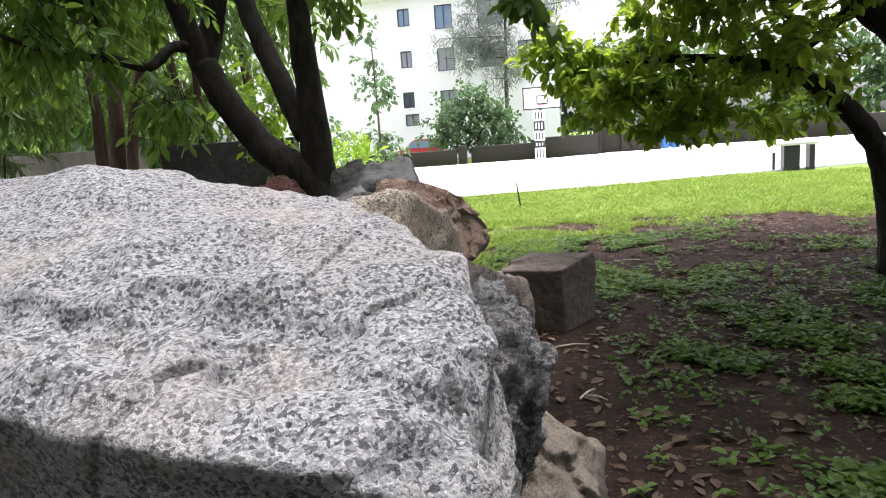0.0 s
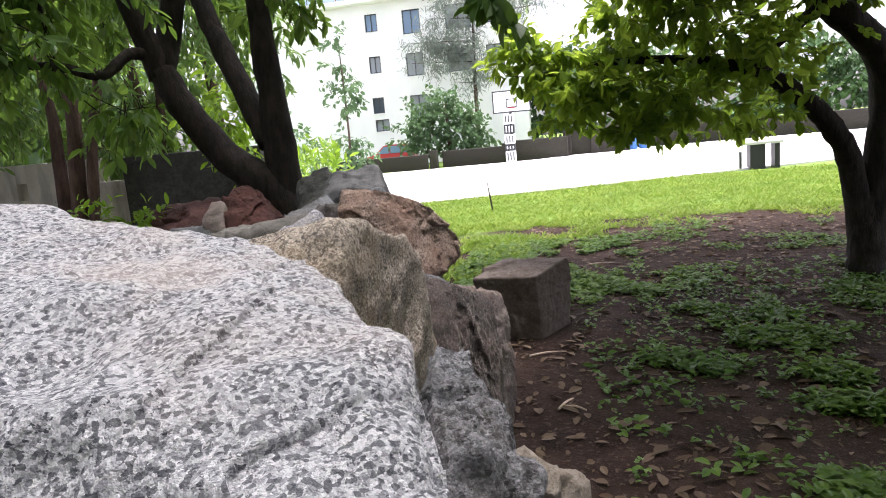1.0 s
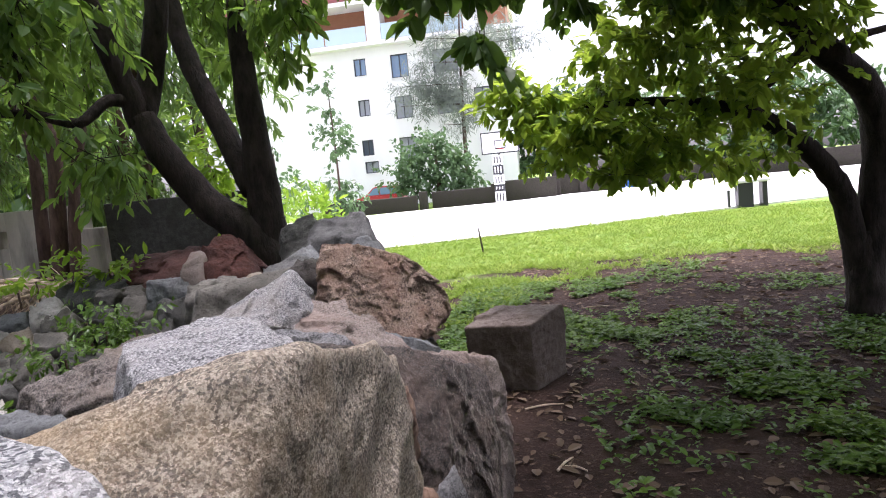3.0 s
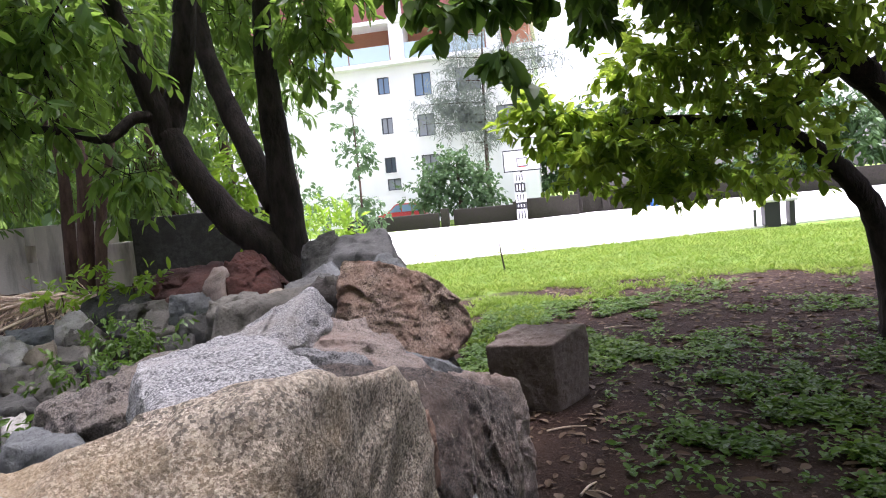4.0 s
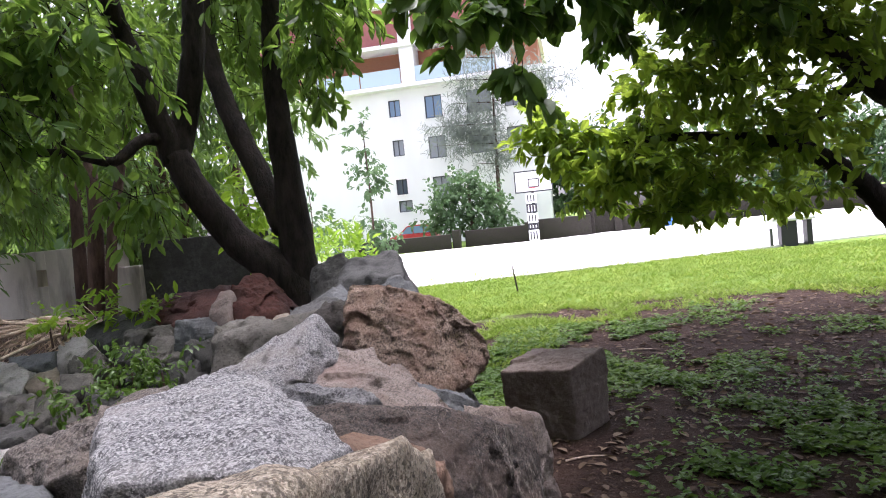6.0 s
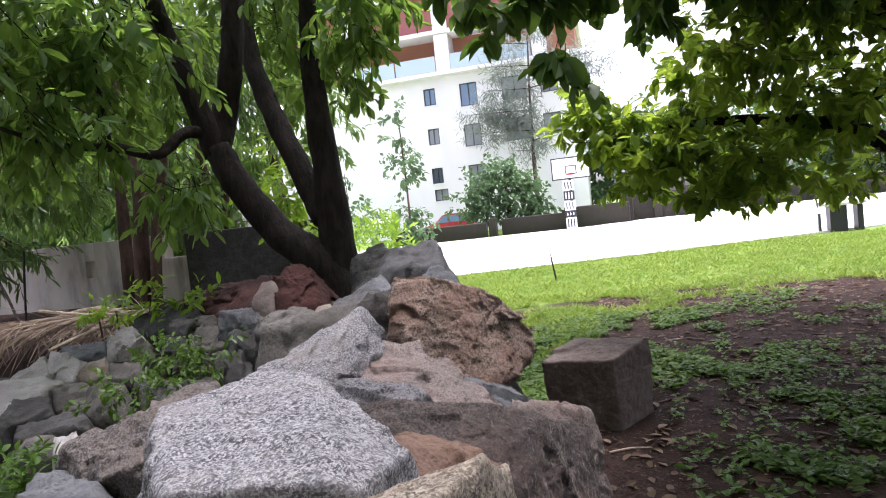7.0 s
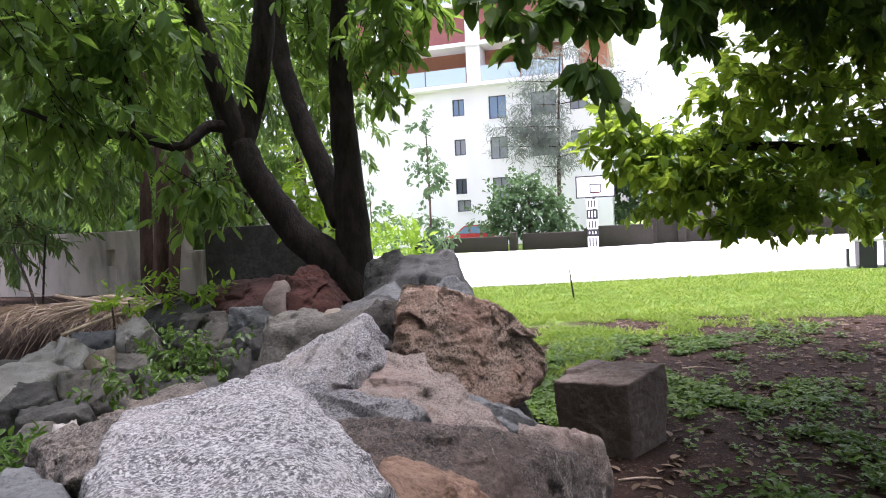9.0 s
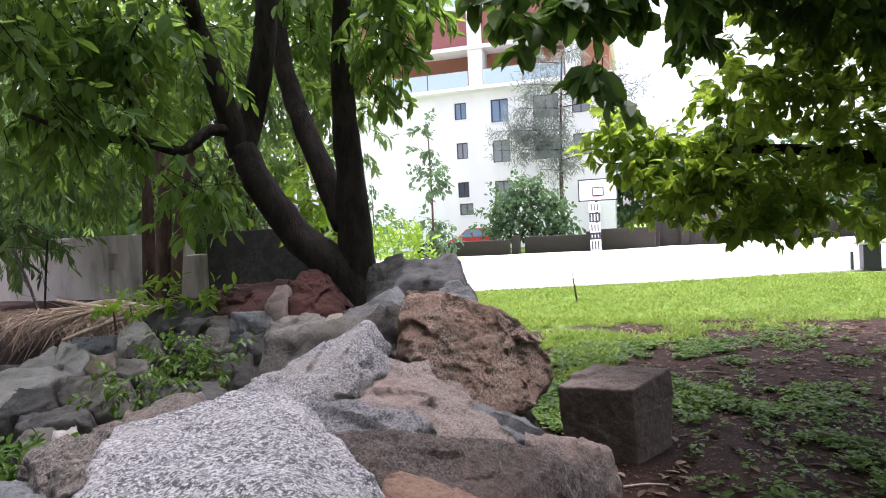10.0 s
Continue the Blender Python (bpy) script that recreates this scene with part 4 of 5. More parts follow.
for course in range(4):
    y = -0.5
    while y < 4.0:
        ly = rng.uniform(0.26, 0.42)
        z = 0.11 + course * 0.235
        half = 0.34 - 0.035 * course
        for k in (-1, 0, 1):
            filler(wall_line(y) + k * half * 0.8 + rng.uniform(-0.03, 0.03), y + ly / 2, z, half * 0.95, ly * 1.06, 0.27)
        y += ly
# low wall under its top stones
for course in range(3):
    x = -2.0
    while x > -5.2:
        lx = rng.uniform(0.28, 0.45)
        yy = 4.0 + (0.35 if x < -2.6 else 0) * -1.0 * (x + 2.6) / -2.0
        # always the dark stone: shade between the top stones put into its colour
        filler(x - lx / 2, yy + 0.12 + rng.uniform(-0.03, 0.03), 0.11 + course * 0.2, lx * 1.04, 0.36, 0.23, 4, 0)
        x -= lx

# ---- trees near the wall ----
t1 = tree("tree", "dark-barked tree with three leaning stems growing from the stones", [
    ("stem", [(-1.76, 4.45, 0.90, 0.163), (-1.89, 4.45, 1.20, 0.133), (-2.20, 4.45, 1.46, 0.112), (-2.44, 4.40, 1.81, 0.107), (-2.59, 4.40, 2.10, 0.099)], 16), ("limb", [(-2.59, 4.40, 2.06, 0.095), (-2.67, 4.35, 2.39, 0.077), (-2.79, 4.30, 2.83, 0.073), (-2.81, 4.20, 3.07, 0.069), (-2.85, 4.10, 3.53, 0.052), (-3.00, 4.00, 4.03, 0.034)], 12), ("limb", [(-2.59, 4.40, 2.06, 0.086), (-2.55, 4.50, 2.37, 0.086), (-2.44, 4.50, 2.76, 0.082), (-2.38, 4.50, 3.22, 0.073), (-2.26, 4.50, 3.91, 0.052)], 12), ("stem", [(-1.87, 4.50, 1.52, 0.086), (-2.06, 4.60, 1.89, 0.086), (-2.29, 4.70, 2.37, 0.077), (-2.46, 4.80, 2.79, 0.073), (-2.56, 4.90, 3.30, 0.069), (-2.64, 5.00, 4.23, 0.052)], 12),
    ("stem", [(-1.83, 4.50, 0.90, 0.155), (-1.80, 4.50, 1.25, 0.129), (-1.81, 4.50, 1.79, 0.103), (-1.84, 4.50, 2.30, 0.082), (-1.84, 4.50, 2.72, 0.065), (-1.80, 4.50, 3.14, 0.060), (-1.68, 4.50, 3.87, 0.043)], 16), ("branch", [(-2.62, 4.40, 2.22, 0.050), (-2.70, 4.20, 2.21, 0.040), (-2.78, 4.00, 2.06, 0.035), (-2.92, 3.80, 2.11, 0.030), (-3.16, 3.60, 2.14, 0.020), (-3.41, 3.40, 2.27, 0.012)], 8), ("branch", [(-2.96, 3.80, 2.13, 0.015), (-2.94, 3.75, 2.35, 0.012), (-2.90, 3.70, 2.65, 0.010), (-2.73, 3.70, 2.87, 0.006)], 6)], BARK)
crown("crown", [(-1.51, 4.60, 2.82, 0.35, 0.5, 0.35, 260), (-1.70, 4.60, 3.31, 0.6, 0.7, 0.5, 420), (-1.22, 4.40, 3.19, 0.5, 0.6, 0.35, 260), (-2.47, 5.40, 3.17, 0.5, 0.5, 0.6, 420), (-2.54, 5.20, 3.76, 0.7, 0.7, 0.5, 420), (-2.76, 4.00, 1.83, 0.25, 0.3, 0.12, 70), (-2.69, 4.20, 1.83, 0.2, 0.3, 0.15, 60), (-3.09, 3.90, 2.83, 0.7, 0.6, 0.5, 620), (-3.36, 3.60, 2.37, 0.6, 0.6, 0.4, 420), (-3.50, 3.60, 2.94, 0.7, 0.7, 0.5, 560), (-3.46, 5.00, 3.00, 0.5, 0.5, 0.6, 360), (-1.92, 5.00, 2.51, 0.3, 0.3, 0.25, 110)], 11, LEAF_LEFT, 0.13, 0.05, 9, 0.5, 1.1, t1, "long dark green hanging leaves", BARK, density=1.3)

crown("crown", [(-4.61, 5.50, 3.44, 0.8, 0.6, 0.6, 442), (-3.83, 6.00, 3.55, 0.8, 0.6, 0.6, 442), (-4.72, 6.00, 2.78, 0.6, 0.5, 0.5, 306), (-5.12, 5.60, 2.45, 0.5, 0.5, 0.4, 204)], 13, LEAF_LEFT, 0.13, 0.045, 9, 0.5, 1.0, t1, "", BARK)

t2 = tree("tree", "forked tree with dark bark and a low spreading crown", [
    ("trunk", [(2.74, 5.95, -0.11, 0.240), (2.75, 5.95, 0.09, 0.190), (2.74, 5.95, 0.43, 0.175), (2.74, 5.95, 0.72, 0.12)], 18), ("limb", [(2.75, 5.95, 0.15, 0.165), (2.84, 5.95, 0.99, 0.150), (2.86, 5.90, 1.54, 0.150), (2.72, 5.80, 1.89, 0.150), (2.37, 5.60, 2.16, 0.140), (2.02, 5.40, 2.43, 0.120), (1.60, 5.10, 2.77, 0.100), (1.01, 4.70, 3.04, 0.070), (0.46, 4.30, 3.17, 0.040)], 14), ("limb", [(2.73, 5.95, 0.25, 0.140), (2.60, 5.90, 0.95, 0.120), (2.43, 5.80, 1.24, 0.115), (2.22, 5.70, 1.47, 0.100), (1.92, 5.60, 1.69, 0.085), (1.58, 5.50, 1.82, 0.065), (1.06, 5.40, 1.91, 0.045), (0.41, 5.30, 1.93, 0.020)], 14), ("branch", [(2.19, 5.50, 2.20, 0.060), (2.04, 5.60, 2.05, 0.050), (1.87, 5.70, 1.91, 0.040), (1.62, 5.80, 1.86, 0.030), (1.29, 5.90, 2.14, 0.020)], 8), ("branch", [(2.37, 5.60, 2.14, 0.050), (2.66, 5.80, 2.27, 0.040), (3.17, 6.00, 2.37, 0.030)], 8)], BARK, slim=0.8)
crown("crown", [(0.09, 5.20, 1.99, 0.25, 0.35, 0.22, 221), (-0.06, 5.20, 2.18, 0.12, 0.2, 0.12, 51), (0.53, 5.30, 1.80, 0.45, 0.5, 0.28, 442), (1.03, 5.50, 1.66, 0.45, 0.5, 0.25, 408), (0.31, 5.40, 1.58, 0.28, 0.4, 0.1, 144), (0.82, 5.40, 1.39, 0.35, 0.4, 0.06, 161), (1.49, 5.60, 2.03, 0.5, 0.6, 0.4, 476), (1.06, 5.20, 2.39, 0.5, 0.6, 0.38, 476), (1.53, 5.20, 2.58, 0.5, 0.6, 0.3, 357), (1.75, 5.80, 1.43, 0.35, 0.4, 0.15, 136), (1.96, 5.60, 1.91, 0.5, 0.7, 0.6, 340), (0.73, 5.60, 2.14, 0.35, 0.45, 0.28, 255), (1.50, 5.70, 1.36, 0.15, 0.2, 0.06, 51)], 21, LEAF_RIGHT, 0.10, 0.056, 8, 0.3, 0.75, t2, "broad mid-green leaves, yellowish where light passes", BARK, density=1.2)
crown("crown", [(0.02, 5.10, 2.00, 0.30, 0.35, 0.24, 260), (0.40, 5.05, 1.72, 0.45, 0.35, 0.25, 300), (0.75, 5.0, 2.25, 0.4, 0.4, 0.2, 160), (1.2, 5.1, 1.6, 0.5, 0.35, 0.2, 200), (1.6, 5.2, 1.95, 0.45, 0.4, 0.3, 200)], 26, LEAF_LIT, 0.10, 0.056, 8, 0.2, 0.75, t2, "branch-tip leaves with the light through them put into a yellower green")
crown("crown", [(1.15, 5.00, 2.67, 0.5, 0.5, 0.2, 255), (1.74, 5.20, 2.56, 0.5, 0.5, 0.28, 357), (2.32, 5.40, 2.48, 0.5, 0.5, 0.4, 357), (0.73, 4.60, 2.76, 0.4, 0.4, 0.15, 170)], 25, LEAF_RIGHT, 0.10, 0.056, 8, 0.3, 0.7, t2, "", BARK, density=1.1)
crown("crown", [(0.60, 4.20, 2.79, 0.7, 0.6, 0.22, 420), (0.15, 3.60, 2.53, 0.3, 0.4, 0.13, 200), (-0.18, 3.30, 2.41, 0.16, 0.25, 0.1, 110), (-0.06, 3.00, 2.08, 0.07, 0.12, 0.12, 40), (-0.44, 3.20, 2.42, 0.12, 0.2, 0.07, 60), (0.44, 4.40, 2.54, 0.25, 0.4, 0.14, 120), (1.13, 4.40, 2.66, 0.6, 0.6, 0.25, 320), (-0.32, 3.20, 2.28, 0.06, 0.12, 0.06, 20)], 22, LEAF_SHADED, 0.12, 0.075, 8, 0.4, 0.45, t2, "overhanging broad leaves with their backlit shade put into the colour", BARK, density=1.1)

# unseen high canopy over wall and behind path, added to shade stones and soil
SHADE_LEFT = [(0.4, 1.5, 5.2, 1.6, 1.4, 0.6, 300), (2.0, 2.0, 5.2, 1.2, 1.4, 0.6, 1100), (-2.6, 5.6, 5.8, 1.5, 1.3, 0.7, 900), (-0.6, -2.0, 5.3, 1.4, 1.3, 0.7, 800), (-0.7, 0.2, 5.6, 1.2, 1.0, 0.5, 300), (-3.4, 2.2, 5.6, 1.6, 1.3, 0.8, 1600), (-5.2, 0.6, 5.2, 1.5, 1.3, 0.8, 1200), (-1.2, 3.2, 5.6, 1.5, 1.3, 0.7, 330), (-2.6, 0.8, 5.0, 1.6, 1.5, 0.8, 1150), (-4.6, 2.0, 5.2, 1.6, 1.6, 0.8, 1100), (-6.6, 2.6, 5.0, 1.6, 1.6, 0.9, 1000), (-3.6, 4.2, 6.2, 1.8, 1.4, 0.9, 1150), (-3.8, 7.2, 7.0, 1.9, 1.6, 0.9, 1100), (-5.6, 5.4, 6.4, 1.7, 1.6, 0.9, 1000), (-0.6, -1.0, 5.0, 1.6, 1.4, 0.8, 360)]
crown("crown", SHADE_LEFT, 12, LEAF_LEFT, 0.26, 0.085, 9, 0.4, 1.0, t1)
SHADE_RIGHT = [(3.0, 6.5, 5.6, 1.8, 1.6, 0.8, 1725), (1.4, 4.2, 5.4, 1.5, 1.5, 0.7, 1437), (4.6, 8.6, 6.4, 1.8, 1.7, 0.9, 1581), (2.4, 8.6, 6.8, 1.7, 1.6, 0.8, 1437), (5.0, 5.2, 5.2, 1.6, 1.6, 0.9, 1437), (0.6, 7.6, 6.6, 1.5, 1.5, 0.7, 1293), (3.4, 3.0, 4.8, 1.6, 1.4, 0.8, 1293), (6.4, 9.0, 6.4, 1.8, 1.4, 0.9, 1250), (2.4, 4.6, 4.5, 1.5, 1.3, 0.4, 2600), (3.9, 4.8, 4.7, 1.5, 1.4, 0.4, 2600), (2.2, 2.8, 4.9, 1.2, 1.2, 0.5, 1000)]
crown("crown", SHADE_RIGHT, 23, LEAF_RIGHT, 0.32, 0.13, 8, 0.3, 1.0, t2)
# out-of-view tree, added to hold skylight off the stones
unseen_tree = tree("tree", "unseen spreading tree added behind the wall's end for shade", [("trunk", [(1.9, -3.4, -0.1, 0.24), (1.8, -3.3, 1.6, 0.2), (1.5, -3.0, 3.2, 0.16), (1.0, -2.4, 4.8, 0.08)], 14), ("limb", [(1.6, -3.1, 2.6, 0.12), (2.4, -2.4, 3.8, 0.09), (3.2, -1.6, 4.6, 0.05)], 10)], BARK)
crown("crown", [(1.2, -2.6, 4.8, 1.8, 1.6, 0.9, 1494), (3.4, -1.6, 4.7, 1.7, 1.6, 0.9, 1380), (2.4, 0.6, 5.0, 1.5, 1.4, 0.7, 1150), (-1.4, -3.6, 4.4, 1.7, 1.5, 1.0, 1150), (4.6, 1.2, 4.8, 1.5, 1.5, 0.8, 1035)], 24, LEAF_LEFT, 0.32, 0.11, 9, 0.4, 1.0, unseen_tree)

# ---- trees along the boundary ----
t3 = tree("tree", "slender brown-trunked tree cluster with long drooping leaves", [
    ("trunk", [(-6.08, 7.60, 0.50, 0.105), (-5.96, 7.60, 1.56, 0.098), (-5.89, 7.60, 2.30, 0.090), (-6.00, 7.60, 2.98, 0.068), (-6.13, 7.60, 4.26, 0.045)], 12), ("trunk", [(-6.35, 7.70, 0.49, 0.090), (-6.30, 7.70, 1.57, 0.083), (-6.30, 7.70, 2.49, 0.060), (-6.61, 7.70, 3.43, 0.038)], 12), ("trunk", [(-5.86, 7.60, 0.50, 0.075), (-5.71, 7.60, 1.69, 0.068), (-5.51, 7.60, 2.42, 0.060), (-5.29, 7.60, 3.13, 0.038)], 12)], BARK_BROWN, "boundary trees")
crown("crown", [(-7.28, 7.00, 4.24, 1.6, 1.0, 1.2, 1800), (-7.63, 7.20, 2.69, 1.2, 0.8, 0.9, 1200), (-7.78, 7.00, 1.65, 0.7, 0.6, 0.5, 420), (-7.20, 8.20, 3.83, 1.5, 0.9, 1.4, 1500), (-7.81, 8.40, 2.39, 0.9, 0.8, 0.7, 650), (-5.93, 8.60, 4.02, 1.4, 0.9, 1.5, 1500), (-6.00, 8.80, 2.30, 0.9, 0.7, 0.9, 900), (-5.60, 9.00, 1.51, 0.7, 0.6, 0.6, 500), (-6.23, 8.40, 1.72, 0.6, 0.5, 0.7, 420)], 31, LEAF_DROOP, 0.19, 0.045, 10, 0.8, 1.2, t3, "curtain of narrow drooping leaves", BARK_BROWN)
t4 = tree("tree", "tall boundary tree with reddish trunk and drooping leaves", [("trunk", [(-5.65, 9.00, 0.65, 0.075), (-5.56, 9.00, 1.34, 0.068), (-5.53, 9.00, 2.53, 0.053), (-5.52, 9.00, 4.23, 0.038)], 10)], BARK_BROWN, "boundary trees")
crown("crown", [(-5.17, 9.50, 3.87, 1.3, 0.8, 1.6, 1100), (-5.64, 9.80, 2.42, 0.8, 0.7, 0.9, 500), (-4.25, 9.00, 5.04, 1.4, 0.8, 1.2, 700), (-4.36, 10.00, 3.61, 0.55, 0.5, 1.5, 420), (-6.33, 8.50, 5.68, 2.4, 1.0, 1.0, 1400), (-10.36, 8.60, 3.79, 1.6, 0.9, 2.0, 1300)], 32, LEAF_DROOP, 0.2, 0.055, 10, 0.6, 1.2, t4)

t6 = tree("tree", "leafy tree with several trunks behind the boundary wall", [("trunk", [(x, 11.2, -0.1, 0.12), (x + 0.1, 11.2, 2.2, 0.1), (x - 0.2, 11.2, 5.0, 0.05)], 10) for x in (-9.2, -7.4, -5.9)], BARK_BROWN, "boundary trees")
crown("crown", [
    (-13.1, 10.7, 6.6, 0.7, 0.6, 0.8, 216), (-13.6, 11.3, 5.7, 0.7, 0.6, 0.7, 320), (-13.9, 11.2, 4.7, 0.8, 0.6, 0.7, 238), (-15.0, 11.7, 3.7, 0.7, 0.6, 0.6, 210), (-14.3, 10.8, 2.5, 0.7, 0.6, 0.8, 299),
    (-12.3, 11.4, 6.7, 0.8, 0.6, 0.7, 234), (-13.4, 11.7, 6.0, 0.6, 0.6, 0.9, 311), (-12.7, 11.5, 4.7, 0.8, 0.6, 0.8, 304), (-12.7, 11.2, 3.5, 0.8, 0.6, 0.9, 241), (-13.4, 11.4, 2.6, 0.7, 0.6, 0.6, 254),
    (-10.8, 11.3, 6.5, 0.6, 0.6, 0.7, 323), (-10.2, 10.4, 5.1, 0.6, 0.6, 0.7, 306), (-12.1, 11.7, 4.5, 0.6, 0.6, 0.8, 284), (-11.3, 11.2, 3.6, 0.6, 0.6, 0.6, 201), (-10.7, 10.4, 2.6, 0.6, 0.6, 0.7, 267),
    (-9.5, 10.6, 5.8, 0.6, 0.6, 0.9, 296), (-9.4, 10.9, 5.2, 0.8, 0.6, 0.8, 226), (-9.7, 11.3, 4.3, 0.7, 0.6, 0.8, 260), (-10.9, 11.8, 3.6, 0.6, 0.6, 0.7, 306), (-11.2, 11.9, 2.5, 0.7, 0.6, 0.6, 285),
    (-8.4, 11.0, 6.0, 0.7, 0.6, 0.8, 205), (-8.4, 11.2, 5.3, 0.6, 0.6, 0.8, 276), (-8.9, 11.2, 4.3, 0.6, 0.6, 0.7, 267), (-8.8, 10.8, 3.1, 0.6, 0.6, 0.8, 233), (-9.0, 10.8, 2.2, 0.6, 0.6, 0.7, 311),
    (-7.9, 11.3, 5.9, 0.8, 0.6, 0.8, 257), (-7.2, 11.0, 5.0, 0.6, 0.6, 0.8, 315), (-7.1, 10.7, 4.1, 0.8, 0.6, 0.7, 246), (-8.4, 11.7, 3.1, 0.6, 0.6, 0.8, 233), (-7.8, 11.0, 2.1, 0.7, 0.6, 0.8, 274),
    (-6.4, 11.0, 5.5, 0.6, 0.6, 0.6, 330), (-6.1, 11.0, 4.6, 0.6, 0.6, 0.8, 273), (-6.3, 11.2, 3.8, 0.8, 0.6, 0.9, 230), (-7.4, 11.6, 3.0, 0.7, 0.6, 0.9, 310), (-7.2, 11.2, 2.1, 0.6, 0.6, 0.7, 205),
    (-5.4, 11.1, 5.4, 0.7, 0.6, 0.7, 264), (-5.8, 11.9, 4.8, 0.6, 0.6, 0.7, 231), (-5.3, 11.2, 4.0, 0.7, 0.6, 0.9, 232), (-6.3, 11.6, 3.0, 0.8, 0.6, 0.6, 269)], 33, LEAF_LEFT, 0.2, 0.07, 9, 0.7, 1.1, t6, "dense dark green foliage", BARK_BROWN)


def bush(name, label, blobs, seed, material, length, width, stem, stem_mat=BARK_BROWN, hang=0.3, group=""):
    t = tagged(new(name), label, name.replace("_", " "), group)
    part("stem", tube(stem, 8, 0.1, seed), stem_mat, t, smooth=True)
    crown("crown", blobs, seed, material, length, width, 8, hang, 1.2, t)
    return t


def stem_up(blobs, r, ground=0.0):
    x, y = blobs[0][0], blobs[0][1]
    top = max(b[2] for b in blobs)
    return [(x, y, ground - 0.1, r), (x + 0.05, y, ground + (top - ground) * 0.4, r * 0.8), (x, y, top, r * 0.3)]


B = [(-3.68, 7.40, 1.87, 0.22, 0.3, 0.45, 300), (-3.44, 7.20, 1.52, 0.18, 0.25, 0.18, 140), (-6.50, 16.00, 1.55, 0.5, 0.5, 0.5, 160)]
bush("shrub", "bright yellow-green shrub behind the tree", B, 41, LEAF_GLOW, 0.16, 0.06, stem_up(B[:2], 0.05))
B = [(-6.20, 17.00, 1.14, 0.45, 0.4, 0.28, 160), (-5.72, 17.00, 0.97, 0.4, 0.4, 0.2, 120)]
bush("shrub", "low yellow-green leafy plant at the lawn edge", B, 42, LEAF_GLOW, 0.28, 0.09, stem_up(B, 0.03), hang=-0.3)
B = [(-8.69, 28.00, 1.75, 0.75, 0.6, 0.8, 240), (-8.51, 28.00, 3.74, 0.75, 0.6, 1.0, 260), (-8.73, 28.00, 5.14, 0.45, 0.4, 0.5, 90), (-8.80, 28.00, 6.27, 0.28, 0.3, 0.45, 60), (-8.33, 28.00, 0.98, 0.7, 0.6, 0.5, 160)]
bush("young_tree", "slim young tree with sparse light green leaves", B, 43, LEAF_FAR, 0.26, 0.14, stem_up(B, 0.06))
B = [(-6.12, 40.00, 2.61, 2.9, 1.8, 2.0, 1700), (-7.61, 39.50, 2.16, 1.8, 1.4, 1.6, 800), (-4.54, 39.50, 2.17, 1.7, 1.4, 1.6, 800), (-6.41, 40.00, 3.83, 1.7, 1.4, 1.0, 600), (-7.55, 39.00, 1.30, 1.2, 1, 0.7, 260), (-4.69, 39.00, 1.01, 1.3, 1, 0.7, 260)]
bush("round_tree", "dense round dark green tree behind court", B, 44, LEAF_FAR, 0.26, 0.17, stem_up(B, 0.16))
casuarina = tagged(new("casuarina_tree"), "tall feathery tree with layered boughs, distance haze put into its grey-green", "tree")
part("trunk", tube([(-4.9, 46.0, -0.1, 0.17), (-4.85, 46.0, 6.0, 0.12), (-4.5, 46.0, 13.2, 0.04)], 8, 0.1, 45), BARK_BROWN, casuarina, smooth=True)
B = [(-5.76, 46.0, 9.76, 2.4, 1.0, 0.4, 520), (-6.81, 46.0, 8.3, 3.0, 1.0, 0.64, 1000), (-5.09, 46.0, 7.36, 1.6, 1.0, 0.48, 420), (-7.27, 46.0, 6.95, 2.4, 1.0, 0.48, 640),
     (-4.56, 46.0, 6.15, 1.4, 1.0, 0.32, 260), (-6.28, 46.0, 11.38, 1.4, 1.0, 0.4, 320), (-4.97, 46.0, 5.4, 1.6, 1.0, 0.32, 280), (-2.07, 46.0, 11.3, 2.8, 1.0, 0.56, 620),
     (-0.25, 46.0, 10.72, 1.6, 1.0, 0.4, 260), (-1.39, 46.0, 9.9, 1.6, 1.0, 0.32, 220), (-5.82, 46.0, 12.89, 1.2, 1.0, 0.32, 220), (-3.87, 46.0, 13.42, 0.8, 1.0, 0.48, 180)]
for k, (x, y, z, rx, ry, rz, n) in enumerate(B):
    part("bough", tube([(-4.85 + 0.03 * z, 46.0, z - 0.25, 0.05), ((x - 4.7) / 2, 46.0, z - 0.1, 0.04), (x + (rx if x > -4.7 else -rx) * 0.8, 46.0, z + 0.1, 0.015)], 5, 0.1, k), BARK_BROWN, casuarina)
crown("crown", B, 45, LEAF_HAZED, 0.5, 0.055, 9, 0.05, 1.1, casuarina, density=1.6)
B = [(-14.04, 34.00, 1.98, 1.6, 1.4, 1.0, 260), (-12.68, 33.00, 1.31, 1.4, 1.2, 0.8, 220), (-15.48, 36.00, 4.38, 1.0, 1, 1.8, 160)]
bush("shrub", "pale green shrubs beside building", B, 46, LEAF_FAR, 0.3, 0.16, stem_up(B, 0.05))

# ---- boundary wall of cement blocks ----
bw = tagged(new("boundary_wall"), "stained grey cement boundary wall with a small slot", "wall", kind="structure")
part("wall_panel", box(-12.0, -7.28, 8.0, 8.2, -0.1, 1.62, 0.01), CEMENT, bw)
part("wall_panel", box(-7.12, -5.95, 8.0, 8.2, -0.1, 1.62, 0.01), CEMENT, bw)
part("wall_panel", box(-7.28, -7.12, 8.0, 8.2, -0.1, 1.12, 0.0), CEMENT, bw)
part("wall_panel", box(-7.28, -7.12, 8.0, 8.2, 1.36, 1.62, 0.0), CEMENT, bw)
